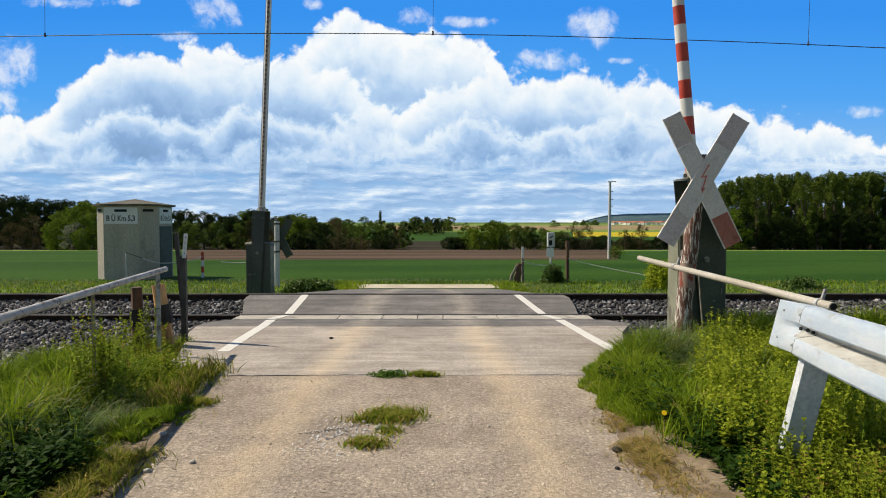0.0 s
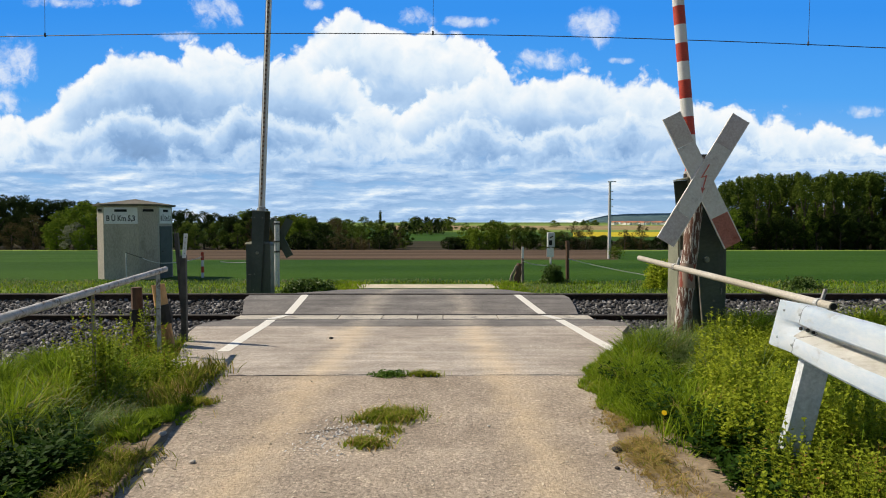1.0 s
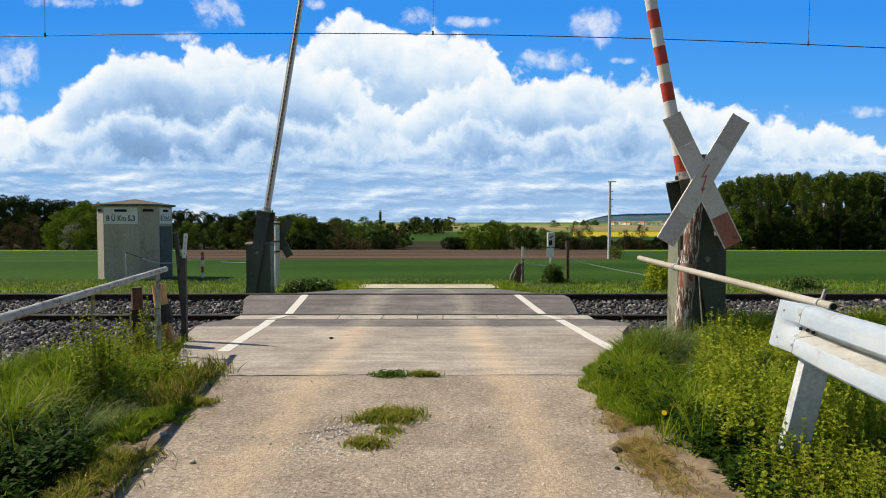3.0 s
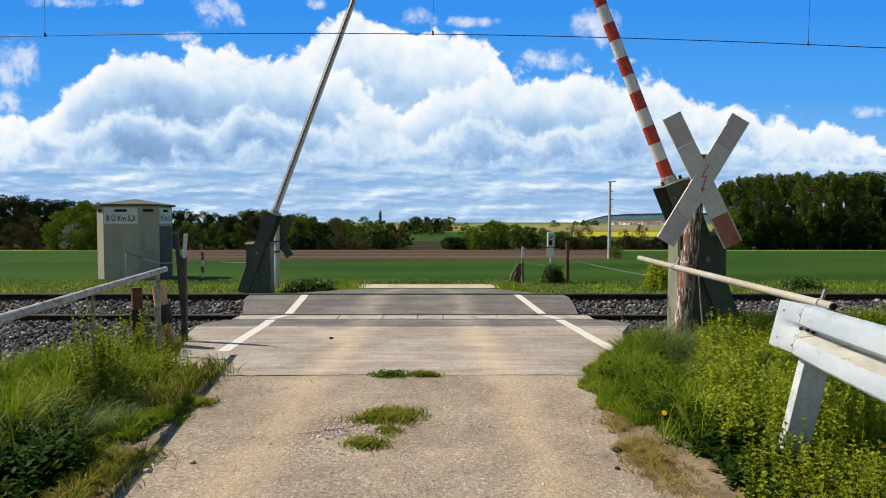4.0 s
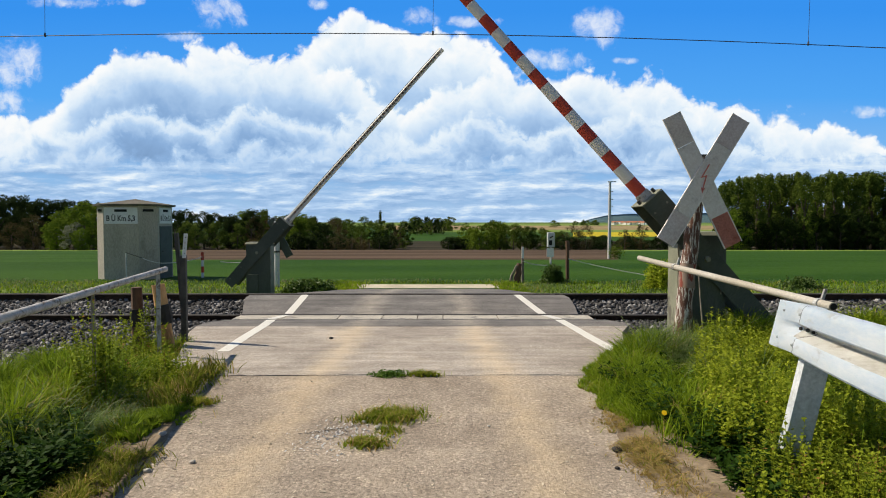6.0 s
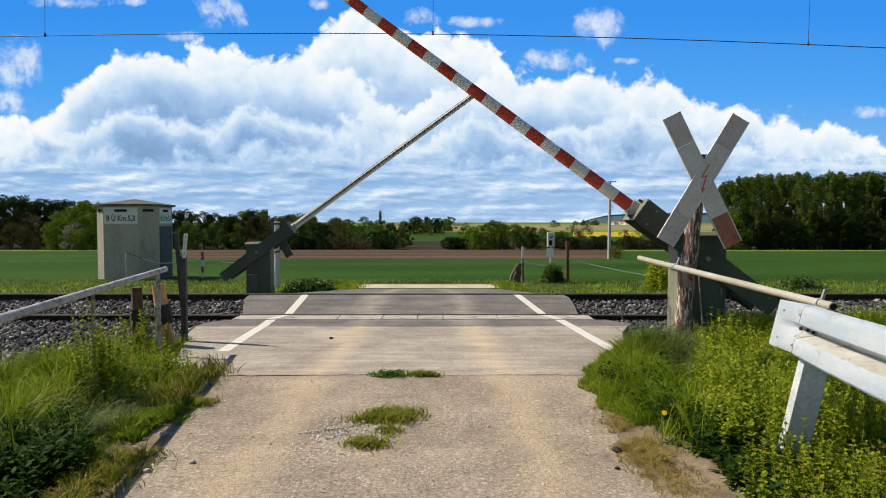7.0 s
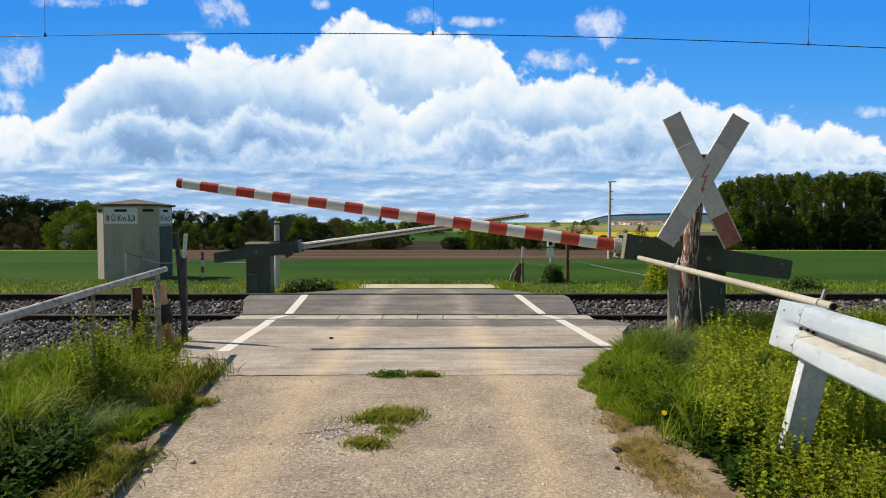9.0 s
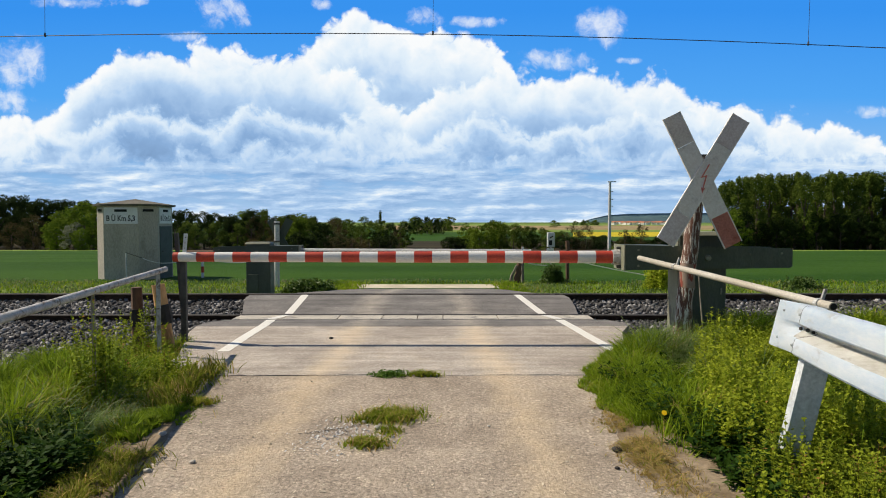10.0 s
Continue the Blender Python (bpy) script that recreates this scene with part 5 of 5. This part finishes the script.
        q = np.c_[rng.normal(cx, rx * 0.5, n), rng.normal(cy, ry * 0.5, n)]
        fall = np.clip(1.15 - ((q[:, 0] - cx) / rx) ** 2 * 0.8, 0.25, 1)
        shrub_mass("bush", with_z(q, -0.36), hh * fall * rng.uniform(0.6, 1.05, n), 20, 0.07, MAT["shrub_bright" if 6 < cx < 7 else "far_herb"], label, int(cx * 50 + 400), category="bush")


build_verges()


# ---- trees ----
def tree_kind(kind, seed, material, height, width, cards, card, columnar=False, bare=0.22):
    """A tapered trunk with limbs and a ragged crown of leaf clumps; origin at the foot."""
    rng = np.random.default_rng(seed)
    t = thing(kind)
    bm = tube((0, 0, -0.8), (0, 0, height * 0.55), height * 0.022, height * 0.010, 8, rings=5, wobble=0.012, seed=seed)
    tips = []
    n = 34 if not columnar else 40
    for k in range(n):
        f = bare + (0.98 - bare) * (k + rng.uniform(0, 1)) / n
        prof = (math.sin(math.pi * min(1, (f - bare) / (1 - bare) * 0.86 + 0.14)) ** 0.6) if not columnar else min(1, 1.7 * (1.06 - f)) ** 0.7
        r = width * 0.5 * prof * rng.uniform(0.45, 1.0)
        a = rng.uniform(0, 6.283)
        tip = Vector((math.cos(a) * r, math.sin(a) * r, height * f))
        tips.append(tip)
        if k % 3 == 0 and f < 0.85:
            tube((0, 0, height * max(bare * 0.7, f - 0.16) * 0.75), tip, height * 0.007, height * 0.002, 5, bm)
    part("trunk", bm, MAT["bark"], t)
    per = cards // n
    pts = []
    for tip in tips:
        s = width * (0.13 if not columnar else 0.17) * rng.uniform(0.7, 1.35)
        q = rng.normal(0, 1, (per, 3))
        q /= np.linalg.norm(q, axis=1)[:, None]
        q *= rng.uniform(0.35, 1.0, (per, 1)) ** 0.6
        pts.append(np.array(tip) + q * s * np.array([1, 1, 0.8 if not columnar else 1.5]))
    v, tr = leaf_cloud(np.concatenate(pts), card, rng, 0.3)
    ob = tri_mesh("crown", v, tr, material)
    ob.parent = t
    return t


def place(src, used, x, y, scale, turn, label, group, sx=1.0, category="tree", sink=0.0):
    m = pose(x, y, ground_z(y) - sink, 0, 0, turn)
    if src not in used:
        used.add(src)
        src.matrix_basis = m
        ob = src
    else:
        ob = copy_thing(src, m)
    ob.scale = (scale * sx, scale * sx, scale)
    return tagged(ob, label, category, group)


def build_trees():
    rnd = random.Random(5)
    used = set()
    dark = [tree_kind("deciduous_tree", 60 + k, MAT["leaf_dark"], 16, 11, 4400, 0.56, bare=0.08) for k in range(3)]
    mid = [tree_kind("deciduous_tree", 70 + k, MAT["leaf_mid"], 13, 9, 4000, 0.46, bare=0.06) for k in range(3)]
    light = [tree_kind("deciduous_tree", 80 + k, MAT["leaf_light"], 9, 8, 3200, 0.40, bare=0.04) for k in range(2)]
    brown = [tree_kind("budding_tree", 85 + k, MAT["leaf_brown"], 11, 9, 2600, 0.36, bare=0.03) for k in range(2)]
    bloom = tree_kind("blossoming_tree", 89, MAT["blossom"], 7, 6, 1800, 0.4, bare=0.08)
    tall = [tree_kind("poplar", 90 + k, MAT["leaf_mid"], 24, 6.0, 4400, 0.55, columnar=True, bare=0.03) for k in range(3)]
    put = lambda src, px, d, h0, h, label, group, sx=1.0, sink=0.0: place(src, used, (px - 784) / 1150 * d, d, h / h0, rnd.uniform(0, 360), label, group, sx * rnd.uniform(0.9, 1.15), sink=sink)
    # the dark wood behind the hut, falling towards the middle
    for k in range(46):
        px = -120 + 570 * (k + rnd.uniform(0, 0.9)) / 46
        top = np.interp(px, [-120, 0, 140, 200, 300, 400, 450], [345, 348, 358, 366, 372, 382, 388])
        d = rnd.uniform(245, 300)
        base = 1.55 + (396 - top) / 1150 * d - ground_z(d)
        put(rnd.choice(dark), px, d, 16, base * rnd.uniform(0.88, 1.03), "dark green broadleaf tree at the wood's edge", "trees of the dark wood")
    for px, d, h, src in ((20, 205, 8.5, 1), (58, 208, 11, 1), (106, 200, 11.5, 0), (100, 190, 9, 0), (150, 195, 14, 0), (165, 205, 13, 0), (130, 186, 7.5, 2), (145, 183, 6.0, 0), (330, 220, 9.5, 3), (345, 215, 8, 3), (385, 225, 10, 3), (420, 222, 9, 3)):
        src = (light[rnd.randrange(2)], brown[rnd.randrange(2)], bloom, mid[rnd.randrange(3)])[src]
        h0 = {light[0]: 9, light[1]: 9, brown[0]: 11, brown[1]: 11, bloom: 7}.get(src, 13)
        put(src, px, d, h0, h, "light spring-green tree in front of the wood", "trees before the wood", 1.15)
    # the mixed tree line along the brook
    for k in range(46):
        px = 400 + 325 * (k + rnd.uniform(0, 0.9)) / 46
        d = rnd.uniform(225, 290)
        top = np.interp(px, [400, 430, 480, 520, 560, 640, 700, 740, 790], [385, 375, 372, 378, 386, 394, 398, 398, 404]) + rnd.uniform(-2, 16)
        h = 1.55 + (396 - top) / 1150 * d - ground_z(d)
        pick = rnd.random()
        src, h0 = (rnd.choice(mid), 13) if pick < 0.42 else (rnd.choice(brown), 11) if pick < 0.55 else (rnd.choice(dark), 16) if pick < 0.86 else (rnd.choice(light), 9)
        put(src, px, d, h0, h, "spring tree in the line along the brook", "trees along the brook")
    put(tall[0], 673, 300, 24, 16.6, "slim dark conifer rising from the tree line", "trees along the brook", 0.6)
    for px in range(825, 1000, 12):
        d = rnd.uniform(208, 235)
        top = np.interp(px, [820, 870, 930, 1000], [402, 392, 398, 408]) + rnd.uniform(-2, 6)
        h = 1.55 + (396 - top) / 1150 * d - ground_z(d)
        put(rnd.choice(light if px < 890 else mid), px, d, 9 if px < 890 else 13, h, "round green bush-like tree by the brook", "trees along the brook", 1.2)
    for px in list(range(790, 835, 9)) + list(range(990, 1265, 9)):
        d = rnd.uniform(206, 232)
        put(rnd.choice(dark + brown[:1]), px + rnd.uniform(-4, 4), d, 16, rnd.uniform(3.2, 4.8), "low dark budding hedge bush along the brook", "bushes along the brook", 2.2)
    for k in range(24):
        px = 440 + 260 * k / 24
        put(rnd.choice(dark + brown[:1]), px + rnd.uniform(-5, 5), rnd.uniform(204, 216), 16, rnd.uniform(3.5, 6.0), "low dark hedge bush along the brook", "bushes along the brook", 1.7)
    for px in (1012, 1024, 1036, 1105, 1135):
        put(brown[0], px, rnd.uniform(206, 215), 11, rnd.uniform(6.0, 8.5), "budding tree standing up from the brook hedge", "trees along the brook", 0.9)
    # a copse in the fields beyond the brook
    for k in range(12):
        d = rnd.uniform(640, 720)
        top = np.interp(k, [0, 3, 11], [387, 382, 390]) + rnd.uniform(-1, 2)
        put(rnd.choice(dark + mid[:1]), 727 + 57 * (k + rnd.uniform(0, 0.8)) / 12, d, 16, 1.55 + (396 - top) / 1150 * d - ground_z(d), "tree of a small copse in the fields", "trees of the copse", 0.8)
    # the tall wood beyond the guardrail
    for k in range(50):
        px = 1268 + 420 * (k + rnd.uniform(0, 0.9)) / 50
        d = rnd.uniform(206, 245)
        top = np.interp(px, [1262, 1290, 1320, 1400, 1500, 1568, 1700], [335, 316, 310, 309, 306, 309, 312]) + rnd.uniform(-2, 8)
        h = 1.55 + (396 - top) / 1150 * d - ground_z(d)
        put(rnd.choice(tall), px, d, 24, h, "tall poplar in the dense wood", "trees of the tall wood", 1.05)
    for k in range(22):
        px = 1275 + 400 * (k + rnd.uniform(0, 0.9)) / 22
        put(rnd.choice(dark), px, rnd.uniform(203, 212), 16, rnd.uniform(8, 13), "dark undergrowth tree at the wood's edge", "trees of the tall wood")
    put(light[0], 1296, 203, 9, 12.0, "yellow-green tree before the tall wood", "trees of the tall wood")
    # rows of trees on the far ridge
    for k in range(46):
        px = rnd.choice((rnd.uniform(560, 800), rnd.uniform(590, 780), rnd.uniform(780, 1010), rnd.uniform(1005, 1060), rnd.uniform(430, 600)))
        d = rnd.uniform(1100, 1900) if px < 1000 else rnd.uniform(1600, 1900)
        if px < 800:
            d = rnd.uniform(800, 1150)
        top = rnd.uniform(381, 391) if px < 800 else rnd.uniform(387, 394)
        put(rnd.choice(mid), px, d, 13, 1.55 + (396 - top) / 1150 * d - ground_z(d), "distant tree on the ridge", "trees on the ridge", 1.7, 2.5)
    b = thing("field_bush", pose((1090 - 784) / 1150 * 56.6, 56.6, ground_z(56.6)), "small bush at the foot of the utility pole", "bush")
    rng = np.random.default_rng(3)
    q = rng.normal(0, 1, (900, 3)) * np.array([0.28, 0.28, 0.3]) + np.array([0, 0, 0.5])
    v, t = leaf_cloud(q, 0.12, rng)
    tri_mesh("leaves", v, t, MAT["leaf_light"]).parent = b
    part("stem", tube((0, 0, -0.2), (0, 0, 0.6), 0.04, 0.02, 6), MAT["bark"], b)


build_trees()


# ---- distance ----
def build_distance():
    bm = bmesh.new()
    n, top = 60, []
    for k in range(n + 1):
        s = 0.205 + 0.455 * k / n
        prof = float(np.interp(s, [0.205, 0.225, 0.25, 0.28, 0.34, 0.45, 0.66], [-8, 14, 32, 40, 43, 46, 30])) + 1.5 * noise.noise((k * 0.5, 0, 0))
        top.append([bm.verts.new((s * d, d, z)) for d, z in ((2450, -10.0), (2650, 6 + prof * 0.55), (2850, 8 + prof * 0.9), (3000, prof))])
    for a, b in zip(top, top[1:]):
        for i in range(3):
            bm.faces.new((a[i], b[i], b[i + 1], a[i + 1]))
    tagged(mesh_object("wooded_hill", bm, MAT["hazy_far_wood"], smooth=True), "wooded hill on the horizon with blue-green haze in its colour", "hill", kind="structure")
    rnd = random.Random(9)
    house = thing("village_house", Matrix(), "small white village house with a red tiled roof", "house", "houses of the far village")
    part("wall", box((11, 9, 8), (0, 0, 2.5)), MAT["plaster"], house)
    bm = bmesh.new()
    v = [bm.verts.new(c) for c in ((-6, -5.2, 6.4), (6, -5.2, 6.4), (6, 5.2, 6.4), (-6, 5.2, 6.4), (-6, 0, 9.2), (6, 0, 9.2))]
    for f in ((0, 1, 5, 4), (2, 3, 4, 5), (0, 4, 3), (1, 2, 5), (0, 3, 2, 1)):
        bm.faces.new([v[i] for i in f])
    part("roof", bm, MAT["brick_red"], house)
    for x in (-3.2, 0, 3.2):
        part("window", box((1.2, 0.1, 1.5), (x, -4.53, 3.0)), MAT["slot_dark"], house)
    for k in range(44):
        d = rnd.uniform(1700, 2100)
        px = rnd.uniform(1085, 1168) if k < 38 else rnd.uniform(1170, 1215)
        m = pose((px - 784) / 1150 * d, d, ground_z(d), 0, 0, rnd.uniform(-60, 60))
        if k:
            copy_thing(house, m)
        else:
            house.matrix_basis = m


build_distance()


# ---- clouds ----
def cloud_material():
    """A cumulus bank in heaps, each with its own skyline; billows are rounded cells in three sizes, lit from the upper left."""
    g = Graph("cloud_bank")
    co = g.node("ShaderNodeTexCoord", out=3)
    p = g.scaled(co, (0.001, 0.001, 0.001))
    sx = g.node("ShaderNodeSeparateXYZ", (p,), out=0)
    sz = g.node("ShaderNodeSeparateXYZ", (p,), out=2)
    flat = g.scaled(p, (1, 0, 1))
    swirl = g.node("ShaderNodeTexNoise", {"Vector": flat, "Scale": 4.5, "Detail": 5.0, "Roughness": 0.6}, out=1)
    warp = g.node("ShaderNodeVectorMath", (flat, g.scaled(g.node("ShaderNodeVectorMath", (swirl, (0.5, 0.5, 0.5)), operation="SUBTRACT"), (0.15, 0.0, 0.15))), operation="ADD")
    wisps = g.noise(warp, 9.0, 8, 0.62)
    along = g.node("ShaderNodeMapRange", {0: sx, 1: -2.4, 2: 2.4, 3: 0.0, 4: 1.0})

    def billow(v, scale, detail):
        d = g.node("ShaderNodeTexVoronoi", {"Vector": v, "Scale": scale, "Detail": detail, "Roughness": 0.55, "Lacunarity": 2.3, "Smoothness": 0.35}, feature="SMOOTH_F1", normalize=True)
        return g.math("SUBTRACT", 1.0, d)

    def moved(v, x, z):
        return g.node("ShaderNodeVectorMath", (v, (x, 0.0, z)), operation="ADD")

    white, cover = None, None
    # from the rear: the tower, the two shoulders, the lower swells; skyline, lump of the rim, softness, how grey and how soon below its rim
    heaps = (
        ([(0.03, 0.43), (0.127, 0.52), (0.27, 0.66), (0.365, 0.82), (0.384, 0.93), (0.42, 0.98), (0.452, 0.94), (0.47, 0.87), (0.51, 0.90), (0.545, 0.84), (0.575, 0.68), (0.72, 0.56), (0.86, 0.42), (0.97, 0.36)], 0.20, 0.035, 0.42, 0.40),
        ([(0.03, 0.40), (0.10, 0.44), (0.13, 0.60), (0.175, 0.78), (0.255, 0.82), (0.31, 0.73), (0.36, 0.80), (0.41, 0.66), (0.46, 0.52), (0.50, 0.60), (0.545, 0.71), (0.62, 0.64), (0.70, 0.655), (0.756, 0.56), (0.807, 0.54), (0.857, 0.44), (0.97, 0.36)], 0.26, 0.05, 0.62, 0.36),
        ([(0.03, 0.36), (0.12, 0.42), (0.19, 0.56), (0.27, 0.50), (0.33, 0.56), (0.40, 0.50), (0.47, 0.40), (0.55, 0.50), (0.64, 0.46), (0.72, 0.50), (0.80, 0.40), (0.97, 0.28)], 0.26, 0.10, 0.76, 0.28),
        ([(0.03, 0.30), (0.15, 0.34), (0.25, 0.30), (0.36, 0.38), (0.50, 0.26), (0.62, 0.34), (0.75, 0.36), (0.97, 0.22)], 0.26, 0.14, 0.62, 0.26),
    )
    for k, (skyline, lump, soft, grey, reach) in enumerate(heaps):
        v = moved(warp, 3.7 * k, 0.9 * k)
        big = billow(v, 3.4 + 0.6 * k, 3.0)
        rim = g.math("ADD", g.ramp(along, skyline), g.math("MULTIPLY", g.math("SUBTRACT", big, 0.62), lump * 1.9))
        depth = g.math("SUBTRACT", g.math("ADD", rim, g.math("MULTIPLY", g.math("SUBTRACT", wisps, 0.5), 0.10 + 0.05 * k)), sz)
        here = g.step(depth, 0.0, soft)
        fold = g.math("SUBTRACT", big, billow(moved(v, -0.03, 0.045), 3.4 + 0.6 * k, 3.0))
        tone = g.math("SUBTRACT", 0.99 - 0.02 * k, g.math("MULTIPLY", g.step(depth, 0.02, reach), grey))
        tone = g.math("ADD", tone, g.math("MULTIPLY", fold, (1.0, 0.95, 0.6, 0.4)[k]))
        tone = g.math("ADD", tone, g.math("MULTIPLY", g.math("SUBTRACT", wisps, 0.5), 0.30))
        tone = g.math("MINIMUM", tone, 1.0)
        white = tone if k == 0 else g.node("ShaderNodeMix", {0: here, 2: white, 3: tone}, data_type="FLOAT")
        cover = here if k == 0 else g.math("MAXIMUM", cover, here)
    # loose scraps of cloud in the open sky: centre and size of each
    for cx, cz, rx, rz in ((-1.06, 0.99, 0.121, 0.085), (-1.24, 0.885, 0.10, 0.03), (0.74, 0.93, 0.12, 0.10), (0.52, 0.77, 0.19, 0.06), (-2.02, 0.75, 0.135, 0.129), (-2.06, 0.58, 0.11, 0.059), (-1.75, 1.04, 0.20, 0.03),
                           (-0.11, 0.97, 0.09, 0.05), (0.14, 0.95, 0.108, 0.03), (2.01, 0.53, 0.12, 0.03), (-1.45, 1.05, 0.06, 0.03), (-0.59, 1.04, 0.054, 0.038), (0.86, 0.77, 0.07, 0.018)):
        ex = g.math("DIVIDE", g.math("SUBTRACT", sx, cx), rx)
        ez = g.math("DIVIDE", g.math("SUBTRACT", sz, cz), rz)
        r2 = g.math("ADD", g.math("MULTIPLY", ex, ex), g.math("MULTIPLY", ez, ez))
        s = g.step(g.math("ADD", g.math("SUBTRACT", 0.45, g.math("MULTIPLY", r2, 0.42)), g.math("MULTIPLY", g.math("SUBTRACT", wisps, 0.48), 2.2)), 0.02, 0.8)
        cover = g.math("MAXIMUM", cover, g.math("MULTIPLY", s, 0.72))
    # layered rolls towards the horizon, white above and grey-blue below each
    rolls = g.scaled(g.node("ShaderNodeVectorMath", (flat, g.scaled(swirl, (0.05, 0.0, 0.03))), operation="ADD"), (0.75, 1.0, 4.2))
    band = g.noise(rolls, 3.2, 8, 0.6)
    above = g.noise(moved(rolls, -0.02, 0.07), 3.2, 8, 0.6)
    low = g.step(g.math("ADD", sz, g.math("MULTIPLY", g.math("SUBTRACT", wisps, 0.5), 0.34)), 0.34, 0.20)
    bands = g.math("ADD", g.math("ADD", 0.54, g.math("MULTIPLY", g.math("SUBTRACT", band, above), 1.3)), g.math("MULTIPLY", g.math("SUBTRACT", band, 0.5), 1.5))
    holes = g.math("MULTIPLY", low, g.step(band, 0.50, 0.36))
    cover = g.math("MULTIPLY", cover, g.math("SUBTRACT", 1.0, g.math("MULTIPLY", holes, 0.7)))
    shade = g.node("ShaderNodeMix", {0: low, 2: white, 3: bands}, data_type="FLOAT")
    col = g.ramp(shade, [(0.0, (0.17, 0.29, 0.49)), (0.33, (0.26, 0.43, 0.70)), (0.62, (0.45, 0.63, 0.87)), (0.85, (0.75, 0.86, 0.96)), (1.0, (0.95, 0.97, 0.98))])
    blue = g.ramp(sz, [(0.0, (0.48, 0.66, 0.86)), (0.25, (0.25, 0.51, 0.86)), (0.6, (0.085, 0.38, 0.90)), (1.0, (0.04, 0.29, 0.86))])
    sh = g.node("ShaderNodeEmission", {"Color": g.mix(cover, blue, col), "Strength": 1.0})
    g.node("ShaderNodeOutputMaterial", (sh,))
    return g.m


def build_clouds():
    bm = bmesh.new()
    v = [bm.verts.new(c) for c in ((-3400, 0, -60), (3400, 0, -60), (3400, 0, 1500), (-3400, 0, 1500))]
    bm.faces.new(v)
    ob = mesh_object("cloud_bank", bm, cloud_material())
    ob.matrix_basis = pose(0, 3100, 0)
    return tagged(ob, "blue sky with a towering white cumulus bank", "clouds", kind="structure")


CLOUDS = build_clouds()


# ---- what moves ----
def motions():
    near = [(0.0, 84.6), (2.0, 84.6), (2.2, 84.3), (2.5, 82.7), (4.0, 68.2), (4.5, 63.0), (5.0, 58.1), (5.5, 52.8), (7.0, 36.2), (7.5, 29.5), (8.0, 22.3), (8.5, 14.9), (9.0, 8.1), (9.5, 1.8), (9.8, 0.0), (10.0, 0.0)]
    walk(NEAR_BOOM, [(t, pose(0.02, 0, 1.115, 0, a, 0)) for t, a in near])
    far = [(0.0, 87.3), (2.0, 87.3), (2.2, 86.8), (2.5, 84.8), (4.0, 69.0), (4.5, 63.8), (5.0, 58.6), (5.5, 53.1), (7.0, 36.0), (7.5, 29.0), (8.0, 22.0), (8.5, 14.8), (9.0, 7.8), (9.5, 1.8), (9.8, 0.0), (10.0, 0.0)]
    walk(FAR_BOOM, [(t, pose(0.0, 0, 1.20, 0, a, 0)) for t, a in far])
    walk(CLOUDS, [(0.0, pose(-20, 3100, 0)), (5.0, pose(0, 3100, 0)), (10.0, pose(20, 3100, 0))])


motions()
